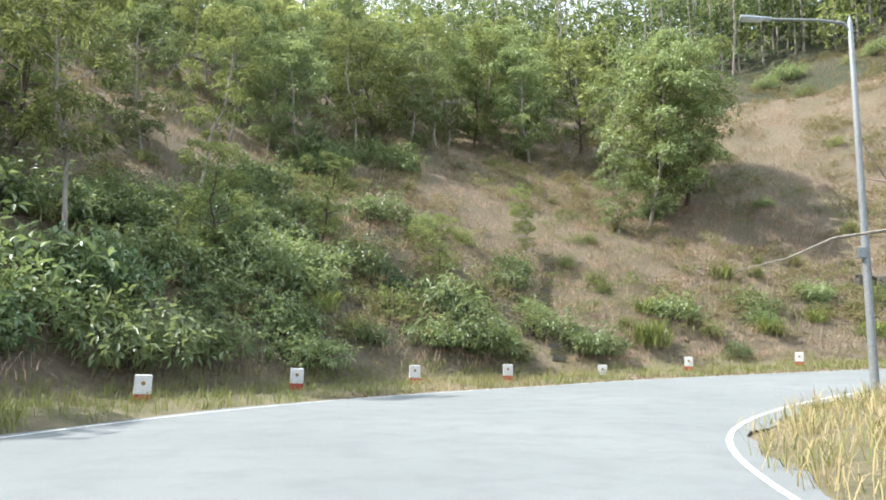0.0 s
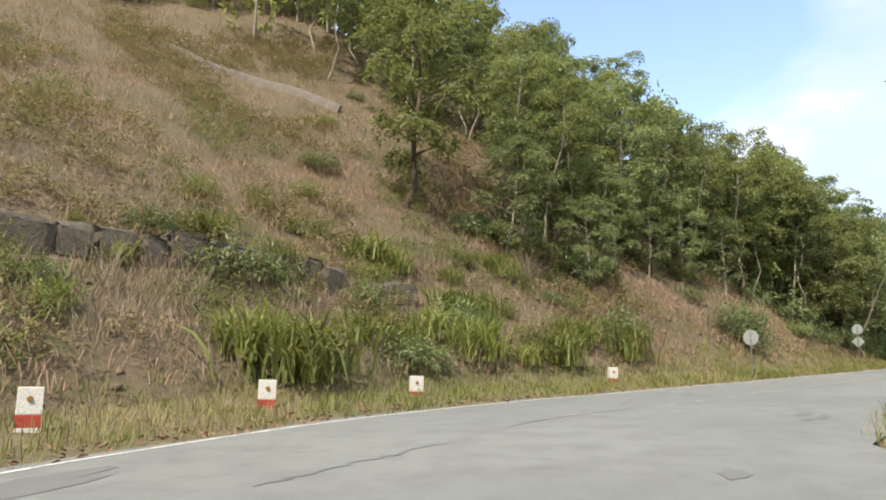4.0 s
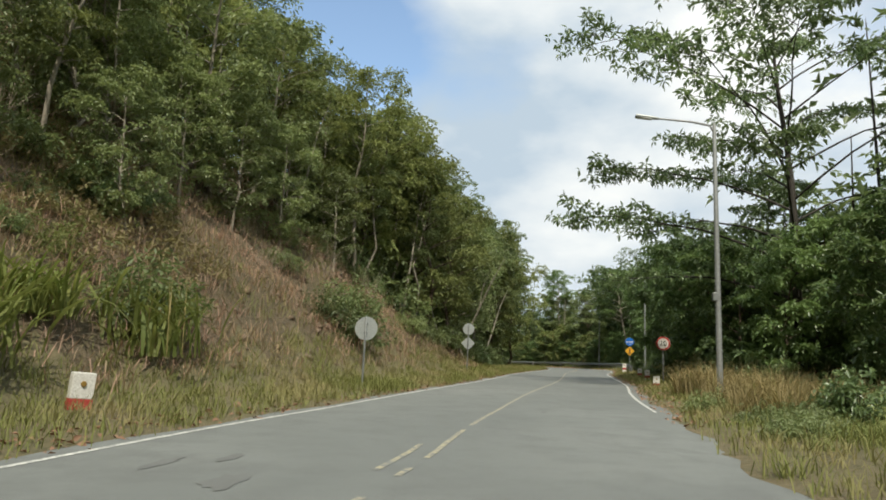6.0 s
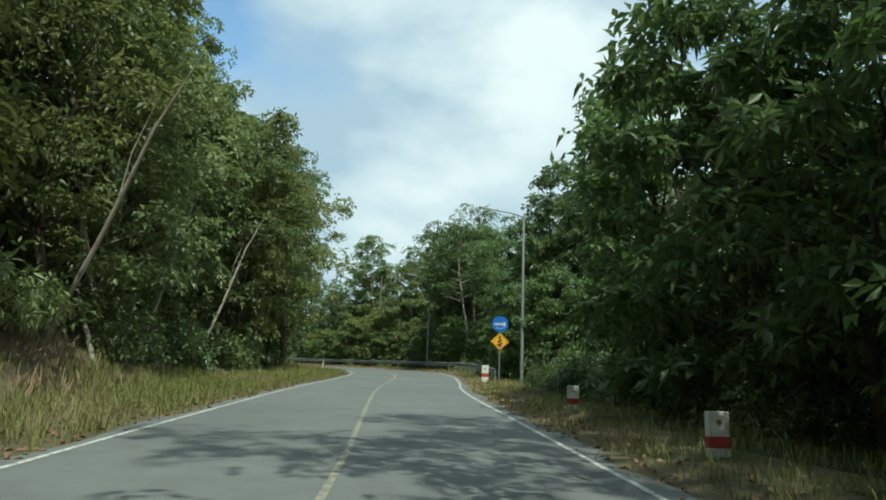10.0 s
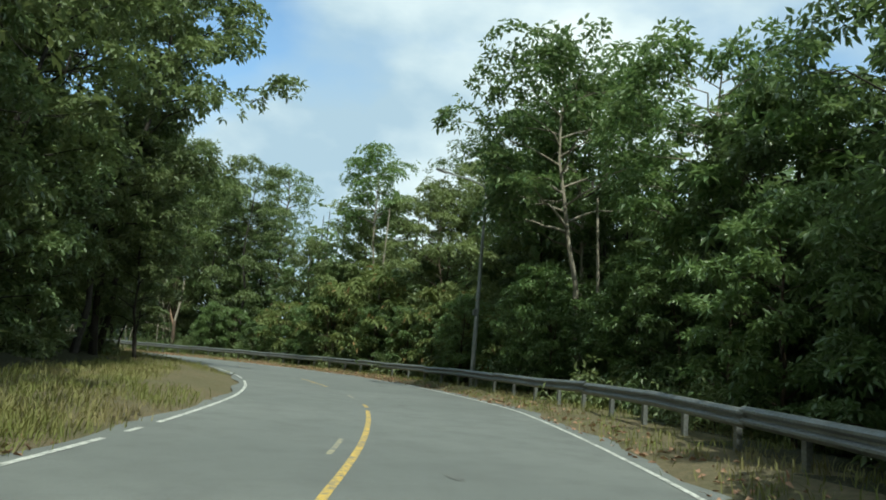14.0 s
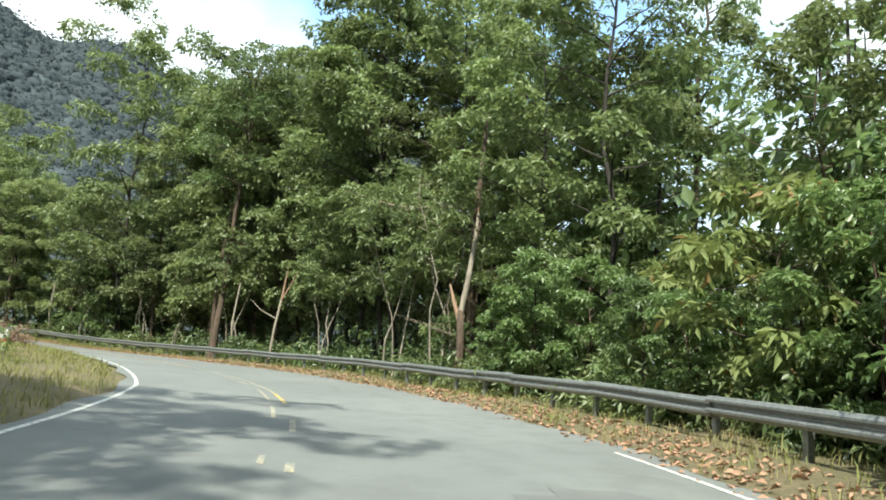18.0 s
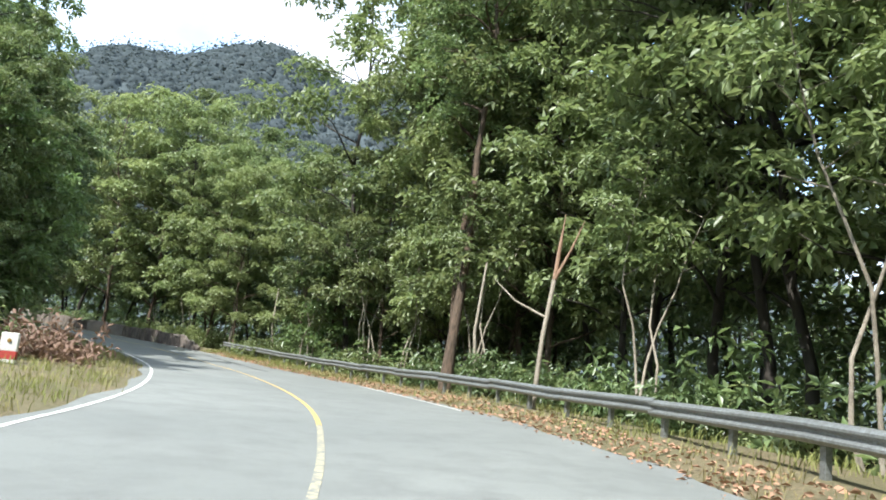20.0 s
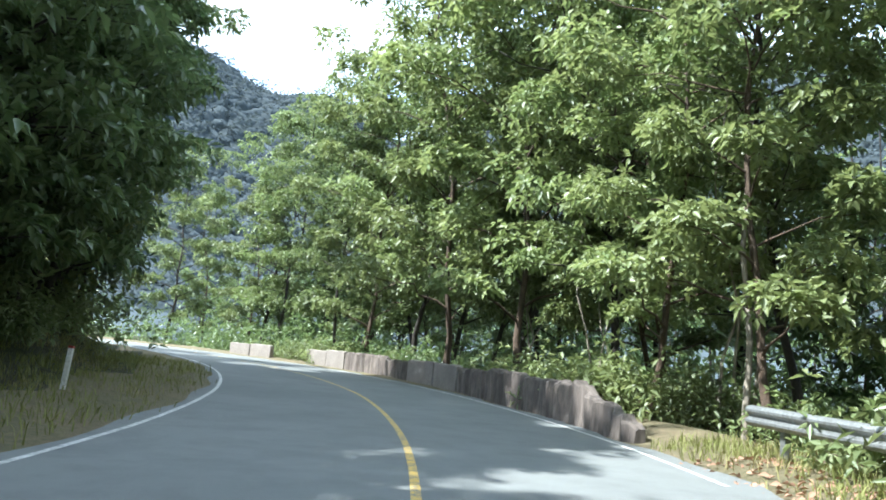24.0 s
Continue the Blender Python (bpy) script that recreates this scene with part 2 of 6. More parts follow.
M = {
    "asphalt": asphalt_mat(),
    "white_line": worn_paint("white_line_paint", (0.62, 0.62, 0.57), lo=0.36, hi=0.56),
    "yellow_line": worn_paint("yellow_line_paint", (0.62, 0.42, 0.09), lo=0.38, hi=0.58),
    "pale_line": worn_paint("faded_line_paint", (0.50, 0.44, 0.26), lo=0.44, hi=0.66),
    "bitumen": surface("bitumen_seal", (0.05, 0.052, 0.05), (0.08, 0.083, 0.08), (0.06, 0.062, 0.06), 1.5, 12.0, rough=0.6),
    "tar": surface("tar_patch", (0.115, 0.12, 0.115), (0.17, 0.178, 0.167), (0.13, 0.133, 0.126), 1.5, 12.0, rough=0.8),
    "dirt": surface("verge_dirt", (0.26, 0.19, 0.12), (0.17, 0.15, 0.08), (0.10, 0.10, 0.05), 0.5, 9.0, 0.95, relief=0.8, dist=0.05),
    "hill": surface("hillside_soil", (0.27, 0.20, 0.135), (0.15, 0.135, 0.07), (0.12, 0.095, 0.06), 0.25, 5.0, 0.95, relief=0.9, dist=0.12),
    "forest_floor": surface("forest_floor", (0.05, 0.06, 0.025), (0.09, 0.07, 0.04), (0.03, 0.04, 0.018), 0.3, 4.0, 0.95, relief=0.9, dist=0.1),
    # blue-grey base colour stands in for aerial haze over the mountain
    "hazed_slope": surface("hazed_wooded_slope", (0.060, 0.077, 0.081), (0.070, 0.087, 0.092), (0.052, 0.068, 0.072), 0.02, 0.3, 0.95, relief=0.3, dist=1.0),
    "concrete": surface("weathered_concrete", (0.38, 0.345, 0.30), (0.25, 0.22, 0.185), (0.14, 0.12, 0.10), 1.2, 20.0, 0.9, relief=0.5),
    "stain_wall": surface("stained_concrete", (0.29, 0.245, 0.205), (0.12, 0.10, 0.085), (0.07, 0.06, 0.052), 1.6, 7.0, 0.92, relief=0.5, stretch=(1, 1, 0.25)),
    "stone": surface("dark_stone", (0.12, 0.105, 0.085), (0.075, 0.07, 0.058), (0.17, 0.145, 0.11), 1.0, 6.0, 0.95, relief=0.9, dist=0.06),
    "clod": surface("dry_clods", (0.30, 0.21, 0.14), (0.20, 0.15, 0.10), (0.14, 0.11, 0.08), 0.8, 9.0, 0.95, relief=0.8, dist=0.05),
    "galv": surface("galvanised_steel", (0.36, 0.38, 0.37), (0.25, 0.27, 0.26), (0.17, 0.17, 0.16), 1.0, 16.0, 0.45, 0.6, 0.5, 0.15),
    "pole": surface("lamp_pole_steel", (0.36, 0.38, 0.37), (0.28, 0.29, 0.28), (0.2, 0.2, 0.19), 0.6, 18.0, 0.55, 0.5, 0.5, 0.1),
    "sign_back": surface("bare_sign_back", (0.50, 0.53, 0.52), (0.38, 0.41, 0.41), (0.30, 0.32, 0.31), 2.0, 20.0, 0.5, 0.45, 0.5, 0.1),
    "white": surface("white_paint", (0.80, 0.80, 0.76), (0.68, 0.66, 0.60), (0.45, 0.43, 0.38), 2.5, 24.0, 0.75, relief=0.2),
    "red": surface("red_paint", (0.52, 0.05, 0.035), (0.40, 0.05, 0.04), (0.25, 0.05, 0.04), 2.5, 24.0, 0.65, relief=0.15),
    "black": surface("black_paint", (0.02, 0.02, 0.02), (0.035, 0.035, 0.035), rough=0.6, relief=0.1),
    "yellow": surface("yellow_sign_face", (0.85, 0.42, 0.02), (0.75, 0.36, 0.02), (0.6, 0.3, 0.03), 2.0, 20.0, 0.5, relief=0.05),
    "blue": surface("blue_sign_face", (0.01, 0.16, 0.55), (0.01, 0.13, 0.46), (0.02, 0.1, 0.35), 2.0, 20.0, 0.45, relief=0.05),
    "reflector": surface("amber_reflector", (0.30, 0.19, 0.05), (0.2, 0.11, 0.04), rough=0.3, relief=0.1),
    "lens": surface("lamp_lens", (0.6, 0.6, 0.56), (0.5, 0.5, 0.47), rough=0.25, relief=0.05),
    "bark_pale": surface("pale_bark", (0.46, 0.41, 0.33), (0.28, 0.24, 0.18), (0.16, 0.14, 0.11), 2.0, 9.0, 0.9, relief=0.6, dist=0.03, stretch=(1, 1, 0.3)),
    "bark_brown": surface("brown_bark", (0.17, 0.115, 0.08), (0.10, 0.075, 0.05), (0.05, 0.04, 0.03), 2.0, 8.0, 0.92, relief=0.8, dist=0.04, stretch=(1, 1, 0.25)),
    "bark_dark": surface("dark_bark", (0.075, 0.065, 0.055), (0.05, 0.043, 0.036), (0.03, 0.027, 0.022), 2.0, 9.0, 0.92, relief=0.7, dist=0.03, stretch=(1, 1, 0.3)),
    "split_wood": surface("split_heartwood", (0.40, 0.27, 0.18), (0.30, 0.19, 0.12), (0.2, 0.13, 0.09), 3.0, 20.0, 0.9, relief=0.6, stretch=(1, 1, 0.15)),
    "dead_twig": surface("bleached_twigs", (0.34, 0.28, 0.21), (0.22, 0.18, 0.13), rough=0.95),
    "leaf_olive": leaf_mat("olive_leaves", (0.155, 0.195, 0.065), (0.31, 0.335, 0.135), (0.235, 0.265, 0.10), 0.46),
    "leaf_green": leaf_mat("fresh_leaves", (0.15, 0.205, 0.08), (0.285, 0.33, 0.15), (0.225, 0.265, 0.118), 0.45, 0.4, gloss=0.5),
    "leaf_dark": leaf_mat("dark_glossy_leaves", (0.095, 0.16, 0.062), (0.215, 0.28, 0.125), (0.165, 0.225, 0.095), 0.45, 0.33, gloss=0.65),
    "leaf_mid": leaf_mat("broad_leaves", (0.10, 0.175, 0.06), (0.22, 0.295, 0.12), (0.165, 0.235, 0.09), 0.45, 0.34, gloss=0.55),
    "leaf_bluish": leaf_mat("grey_green_leaves", (0.13, 0.18, 0.075), (0.26, 0.305, 0.14), (0.19, 0.235, 0.105), 0.45),
    "leaf_yellow": leaf_mat("yellowing_leaves", (0.16, 0.215, 0.07), (0.32, 0.345, 0.14), (0.19, 0.245, 0.085), 0.42, odd=(0.30, 0.20, 0.09)),
    "leaf_shrub": leaf_mat("shrub_leaves", (0.125, 0.182, 0.07), (0.245, 0.298, 0.135), (0.19, 0.235, 0.10), 0.45, 0.4, gloss=0.5),
    "scrub": leaf_mat("olive_scrub", (0.25, 0.225, 0.105), (0.38, 0.325, 0.17), (0.30, 0.25, 0.125), 0.35, 0.7),
    "strap": leaf_mat("strap_leaves", (0.12, 0.175, 0.04), (0.34, 0.36, 0.12), (0.22, 0.25, 0.075), 0.4),
    "grass_green": leaf_mat("verge_grass", (0.13, 0.165, 0.04), (0.26, 0.255, 0.095), (0.20, 0.21, 0.068), 0.3, 0.7, patches=(((0.33, 0.27, 0.14), 0.30, 0.50, 0.66),)),
    "grass_dry": leaf_mat("dry_grass", (0.50, 0.335, 0.25), (0.39, 0.26, 0.175), (0.57, 0.395, 0.30), 0.3, 0.8, odd=(0.15, 0.18, 0.05), patches=(((0.30, 0.25, 0.12), 0.20, 0.50, 0.62), ((0.22, 0.16, 0.12), 0.34, 0.56, 0.68), ((0.46, 0.36, 0.24), 0.55, 0.58, 0.70))),
    "grass_red": leaf_mat("russet_grass", (0.45, 0.28, 0.205), (0.36, 0.22, 0.155), (0.50, 0.33, 0.245), 0.3, 0.8),
    "grass_straw": leaf_mat("straw_grass", (0.42, 0.33, 0.17), (0.28, 0.24, 0.10), (0.35, 0.28, 0.15), 0.35, 0.8, odd=(0.18, 0.22, 0.06)),
    "leaf_litter": leaf_mat("fallen_leaves", (0.34, 0.20, 0.13), (0.22, 0.13, 0.08), (0.40, 0.26, 0.18), 0.1, 0.9),
    "dead_leaf": leaf_mat("withered_red_leaves", (0.30, 0.19, 0.14), (0.22, 0.15, 0.11), (0.36, 0.24, 0.18), 0.2, 0.9),
    # leaf greens shifted to blue-grey: distance haze painted into the colour
    "hazed_leaf": leaf_mat("far_canopy", (0.062, 0.080, 0.084), (0.076, 0.094, 0.099), (0.068, 0.087, 0.092), 0.3, 0.95),
}


# ---- mesh helpers ----
def mesh_of(name, verts, faces, mats, slots=None, smooth=False):
    me = bpy.data.meshes.new(name)
    me.from_pydata([tuple(map(float, v)) for v in verts], [], [tuple(map(int, f)) for f in faces])
    for m in (mats if isinstance(mats, (list, tuple)) else [mats]):
        me.materials.append(m)
    if slots is not None:
        me.polygons.foreach_set("material_index", np.asarray(slots, dtype=np.int32))
    if smooth:
        me.polygons.foreach_set("use_smooth", np.ones(len(me.polygons), dtype=bool))
    me.update()
    return me


def tri_mesh(name, verts, tris, mat):
    """A mesh from arrays of corners and triangles, quickly."""
    me = bpy.data.meshes.new(name)
    v, t = np.asarray(verts, dtype=np.float32), np.asarray(tris, dtype=np.int32)
    me.vertices.add(len(v))
    me.vertices.foreach_set("co", v.ravel())
    me.loops.add(t.size)
    me.loops.foreach_set("vertex_index", t.ravel())
    me.polygons.add(len(t))
    me.polygons.foreach_set("loop_start", np.arange(0, t.size, 3, dtype=np.int32))
    me.materials.append(mat)
    me.update(calc_edges=True)
    me.validate()
    return me


def part(name, bm, material, parent, label=""):
    me = bpy.data.meshes.new(name)
    bm.to_mesh(me)
    bm.free()
    me.materials.append(material)
    ob = new(name, me)
    ob.parent = parent
    return tagged(ob, label)


def part_mesh(name, me, parent, label=""):
    ob = new(name, me)
    ob.parent = parent
    return tagged(ob, label)


def thing(name, label, category, group="", kind=""):
    return tagged(new(name), label, category, group, kind)


def box_bm(size, at=(0, 0, 0), bevel=0.0, turn=None):
    bm = bmesh.new()
    bmesh.ops.create_cube(bm, size=1.0)
    bmesh.ops.scale(bm, vec=size, verts=bm.verts)
    if bevel:
        bmesh.ops.bevel(bm, geom=bm.edges[:], offset=bevel, segments=2, affect="EDGES", profile=0.6)
    if turn is not None:
        bmesh.ops.transform(bm, matrix=turn, verts=bm.verts)
    bmesh.ops.translate(bm, vec=at, verts=bm.verts)
    return bm


def prism_bm(outline, y0, y1, bevel=0.0):
    """An outline in the xz plane, given depth along y."""
    bm = bmesh.new()
    front = [bm.verts.new((x, y0, z)) for x, z in outline]
    bm.faces.new(front)
    ret = bmesh.ops.extrude_face_region(bm, geom=bm.faces[:])
    bmesh.ops.translate(bm, vec=(0, y1 - y0, 0), verts=[g for g in ret["geom"] if isinstance(g, bmesh.types.BMVert)])
    bmesh.ops.recalc_face_normals(bm, faces=bm.faces)
    if bevel:
        bmesh.ops.bevel(bm, geom=bm.edges[:], offset=bevel, segments=1, affect="EDGES")
    return bm


def tube_arrays(pts, radii, sides=7):
    pts = np.asarray(pts, float)
    verts, tris = [], []
    k = len(pts)
    ref = np.array([0.31, 0.95, 0.05])
    for i in range(k):
        d = pts[min(i + 1, k - 1)] - pts[max(i - 1, 0)]
        d = d / (np.linalg.norm(d) + 1e-9)
        u = np.cross(d, ref)
        u /= np.linalg.norm(u) + 1e-9
        w = np.cross(d, u)
        for j in range(sides):
            a = 2 * math.pi * j / sides
            verts.append(pts[i] + radii[i] * (math.cos(a) * u + math.sin(a) * w))
    for i in range(k - 1):
        for j in range(sides):
            a, b = i * sides + j, i * sides + (j + 1) % sides
            c, d = a + sides, b + sides
            tris += [(a, b, d), (a, d, c)]
    verts.append(pts[-1] + (pts[-1] - pts[-2]) * 0.05)
    top = len(verts) - 1
    for j in range(sides):
        tris.append(((k - 1) * sides + j, (k - 1) * sides + (j + 1) % sides, top))
    return np.array(verts), np.array(tris)


def join_arrays(pieces):
    vs, ts, base = [], [], 0
    for v, t in pieces:
        vs.append(v)
        ts.append(np.asarray(t) + base)
        base += len(v)
    return np.concatenate(vs), np.concatenate(ts)


def leaf_arrays(rng, at, way, length, width, fold=0.25):
    """Folded, pointed leaves: at their stalks, along their ways."""
    n = len(at)
    way = way / (np.linalg.norm(way, axis=1, keepdims=True) + 1e-9)
    ref = rng.normal(size=(n, 3)) * 0.45 + np.array([0, 0, 1.0])
    side = np.cross(way, ref)
    side /= np.linalg.norm(side, axis=1, keepdims=True) + 1e-9
    up = np.cross(side, way)
    L = length * rng.uniform(0.7, 1.3, (n, 1))
    W = width * rng.uniform(0.75, 1.25, (n, 1))
    tip = at + way * L - up * L * 0.18
    mid = at + way * L * 0.45
    a = mid + side * W * 0.5 + up * W * fold
    b = mid - side * W * 0.5 + up * W * fold
    v = np.stack([at, a, tip, b], axis=1).reshape(-1, 3)
    i = np.arange(n)[:, None] * 4
    t = np.concatenate([i + np.array([[0, 1, 2]]), i + np.array([[0, 2, 3]])], axis=1).reshape(-1, 3)
    return v, t


def rosette_arrays(rng, at, axis, leaves, length, width, droop=0.3):
    """Whorls of leaves round the ends of twigs."""
    n = len(at)
    axis = axis / (np.linalg.norm(axis, axis=1, keepdims=True) + 1e-9)
    u = np.cross(axis, rng.normal(size=(n, 3)))
    u /= np.linalg.norm(u, axis=1, keepdims=True) + 1e-9
    w = np.cross(axis, u)
    pos, way = [], []
    for k in range(leaves):
        a = (2 * math.pi * k / leaves + rng.uniform(-0.35, 0.35, n))[:, None]
        d = u * np.cos(a) + w * np.sin(a) + axis * rng.uniform(0.15, 0.8, (n, 1))
        way.append(d + np.array([0, 0, -droop]) * rng.uniform(0.3, 1.4, (n, 1)))
        pos.append(at + d * 0.04)
    return leaf_arrays(rng, np.concatenate(pos), np.concatenate(way), length, width)


def blade_arrays(rng, at, height, lean, width):
    """Bent blades of grass."""
    n = len(at)
    a = rng.uniform(0, 2 * math.pi, n)
    out = np.stack([np.cos(a), np.sin(a), np.zeros(n)], 1)
    b = a + math.pi / 2 + rng.normal(size=n) * 0.5
    side = np.stack([np.cos(b), np.sin(b), np.zeros(n)], 1)
    h = (height * rng.uniform(0.5, 1.25, n))[:, None]
    k = (lean * rng.uniform(0.2, 1.3, n))[:, None]
    up = np.array([0, 0, 1.0])
    w = (width * rng.uniform(0.7, 1.3, n))[:, None]
    mid = at + up * h * 0.6 + out * h * k * 0.35
    tip = at + up * h * (1 - 0.25 * k) + out * h * k
    v = np.stack([at - side * w / 2, at + side * w / 2, mid + side * w * 0.4, mid - side * w * 0.4, tip], 1).reshape(-1, 3)
    i = np.arange(n)[:, None] * 5
    t = np.concatenate([i + np.array([[0, 1, 2]]), i + np.array([[0, 2, 3]]), i + np.array([[3, 2, 4]])], 1).reshape(-1, 3)
    return v, t


# ---- the plan: the road's axis and its edges ----
AXIS = [(-3.7, -40.8, -1.35), (-3.0, -27.5, -1.18), (-2.2, -14.1, -1.02), (-1.5, -0.7, -0.86), (1.2, 12.4, -0.68), (10.6, 21.5, -0.13), (23.6, 24.1, 0.64), (36.8, 22.1, 1.30), (49.7, 18.3, 2.01), (62.3, 13.8, 2.75),
        (75.1, 9.8, 3.41), (87.8, 5.8, 4.02), (100.5, 1.4, 4.67), (113.4, -2.2, 5.26), (126.7, -4.0, 5.78), (140.0, -3.3, 6.31), (152.9, 0.4, 6.73), (164.6, 6.9, 7.03), (174.6, 15.6, 7.22), (182.5, 26.5, 7.35),
        (188.4, 38.5, 7.49), (192.5, 51.2, 7.84), (194.3, 64.5, 8.24), (193.8, 77.9, 8.64), (191.1, 91.0, 9.04), (186.0, 103.4, 9.45), (179.0, 114.7, 9.85), (170.0, 124.7, 10.25), (159.5, 132.9, 10.65)]


def spline(pts, step=0.5):
    p = np.array(pts, float)
    p = np.vstack([2 * p[0] - p[1], p, 2 * p[-1] - p[-2]])
    out = []
    for i in range(1, len(p) - 2):
        u = np.linspace(0, 1, 28, endpoint=False)[:, None]
        a, b, c, d = p[i - 1], p[i], p[i + 1], p[i + 2]
        out.append(0.5 * (2 * b + (c - a) * u + (2 * a - 5 * b + 4 * c - d) * u ** 2 + (3 * b - 3 * c + d - a) * u ** 3))
    return np.vstack([*out, p[-2][None]])


LINE = spline(AXIS)
LINE_S = np.concatenate([[0], np.cumsum(np.linalg.norm(np.diff(LINE[:, :2], axis=0), axis=1))]) - 40.2
TANG = np.gradient(LINE[:, :2], axis=0)
TANG /= np.linalg.norm(TANG, axis=1, keepdims=True)


def table(*pairs):
    xs, ys = zip(*pairs)
    return lambda s: np.interp(s, xs, ys)


left_edge = table((-40, 5.5), (5, 7.3), (15, 7.4), (25, 7.1), (36, 6.7), (43, 5.7), (50, 4.8), (60, 4.2), (75, 4.0), (112, 4.0), (126, 3.7), (140, 3.4), (150, 3.4),
                  (156, 3.55), (165, 3.8), (175, 3.9), (184, 3.8), (190, 4.1), (197, 4.3), (210, 4.25), (222, 4.05), (232, 3.8), (240, 3.4), (248, 3.15), (260, 3.0), (330, 3.2))
right_edge = table((-40, -3), (7, -2.4), (14, -2.4), (37, -2.5), (50, -2.8), (64, -3.1), (74, -2.7), (90, -2.6), (113, -2.5), (122, -2.9), (132, -3.4),
                   (141, -4.0), (150, -4.2), (165, -4.0), (186, -3.9), (200, -3.7), (230, -3.6), (242, -4.2), (270, -4.6), (330, -4.2))
centre = table((36, 1.9), (47, 1.4), (54, 0.8), (62, 0.68), (75, 0.74), (90, 0.64), (113, 1.0), (128, 0.7), (140, 0.15), (150, 0.3), (157, 0.5), (167, 0.6),
               (176, 0.75), (186, 0.5), (198, 0.7), (215, 0.55), (224, 0.3), (232, 0.0), (240, -0.3), (250, -0.6), (330, -0.6))
bank_left = table((8, 0.0), (22, -0.025), (36, -0.02), (48, 0.0))
bank_right = table((122, 0.0), (140, -0.045), (200, -0.04), (225, 0.0))
hill_slope = table((-40, 0.66), (0, 0.68), (22, 0.68), (38, 0.66), (52, 0.75), (66, 0.95), (80, 0.95), (100, 0.7), (118, 0.45), (130, 0.2), (150, 0.12),
                   (180, 0.12), (200, 0.3), (218, 0.5), (250, 0.5), (330, 0.5))
hill_foot = table((-40, 3.0), (60, 2.6), (72, 2.2), (100, 3.0), (125, 4.5), (190, 4.5), (210, 3.0), (330, 3.0))
hill_top = table((-40, 200), (60, 200), (80, 120), (100, 55), (120, 18), (140, 5), (190, 6), (220, 22), (260, 32), (330, 36))
right_fall = table((-40, 0.0), (55, 0.0), (75, 0.06), (115, 0.12), (250, 0.12), (330, 0.1))


def axis_at(s):
    s = np.asarray(s, float)
    p = np.stack([np.interp(s, LINE_S, LINE[:, k]) for k in range(3)], -1)
    t = np.stack([np.interp(s, LINE_S, TANG[:, k]) for k in range(2)], -1)
    return p, t / np.linalg.norm(t, axis=-1, keepdims=True)


def road_point(s, o, lift=0.0):
    p, t = axis_at(s)
    o = np.asarray(o, float)
    z = p[..., 2] + np.where(o > 0, bank_left(s), bank_right(s)) * np.clip(o, -7, 10) + lift
    return np.stack([p[..., 0] - t[..., 1] * o, p[..., 1] + t[..., 0] * o, z], -1)


def along(x, y):
    """How far along the road and how far to its left a place lies, and the axis height there."""
    q = np.stack([np.ravel(x), np.ravel(y)], 1)
    s, o, z = np.empty(len(q)), np.empty(len(q)), np.empty(len(q))
    for a in range(0, len(q), 4000):
        d = ((q[a:a + 4000, None, :] - LINE[None, :, :2]) ** 2).sum(2)
        i = d.argmin(1)
        r = q[a:a + 4000] - LINE[i, :2]
        f = (r * TANG[i]).sum(1)
        s[a:a + 4000] = LINE_S[i] + np.clip(f, -0.5, 0.5)
        o[a:a + 4000] = np.sqrt(d[np.arange(len(i)), i]) * np.sign(TANG[i, 0] * r[:, 1] - TANG[i, 1] * r[:, 0])
        z[a:a + 4000] = LINE[i, 2] + np.clip(f, -0.5, 0.5) * 0.03
    return s, o, z


def wobble(x, y, size, seed=0.0):
    return np.array([noise.noise((a / size + seed, b / size - seed, seed * 1.7)) for a, b in zip(np.ravel(x), np.ravel(y))])


def ground_z(x, y, rough=True):
    x, y = np.ravel(np.asarray(x, float)), np.ravel(np.asarray(y, float))
    s, o, z = along(x, y)
    z = z + np.where(o > 0, bank_left(s), bank_right(s)) * np.clip(o, -7, 10)
    el = o - left_edge(s) - 0.35
    er = right_edge(s) - 0.35 - o
    up = np.maximum(el - hill_foot(s), 0)
    top = hill_top(s)
    hill = top * (1 - np.exp(-hill_slope(s) * up / top))
    ease = np.clip(up / 2.0, 0, 1)
    hill *= 0.55 + 0.45 * ease
    down = -np.minimum(np.maximum(er - 3.0, 0) * right_fall(s), 9.0)
    soft = np.clip(np.maximum(el, er) / 1.2, 0, 1)
    z = z + hill + down - 0.06 + 0.20 * soft
    if rough:
        far = np.clip(np.maximum(el, er) / 6.0, 0, 1)
        near = np.clip(np.maximum(el, er) / 1.5, 0, 1)
        z = z + wobble(x, y, 7.0, 3.1) * 0.9 * far * np.clip(up / 6, 0.15, 1) + wobble(x, y, 1.7, 8.4) * 0.10 * near
    # the wooded mountain beyond the last bend
    dx, dy = x - 165.0, y - 10.0
    dist = np.hypot(dx, dy)
    az = np.degrees(np.arctan2(dx, dy))
    lobe = np.clip((az + 25) / 25, 0, 1) * np.clip((100 - az) / 35, 0, 1)
    ridge = 148 + 20 * np.clip((az - 38) / 10, 0, 1) + 14 * np.sin(az * 0.19 + 0.6) + 7 * np.sin(az * 0.53) - 13 * np.clip((26 - az) / 8, 0, 1) + 9 * np.exp(-((az - 33) / 5) ** 2)
    z = z + ridge * lobe * np.exp(-((dist - 400.0) / 120.0) ** 2) * np.clip((dist - 120) / 100, 0, 1)
    return z


def on_ground(s, o, sink=0.0):
    p = road_point(s, o)
    return Vector((p[0], p[1], float(laid_z(p[0], p[1])[0]) - sink))


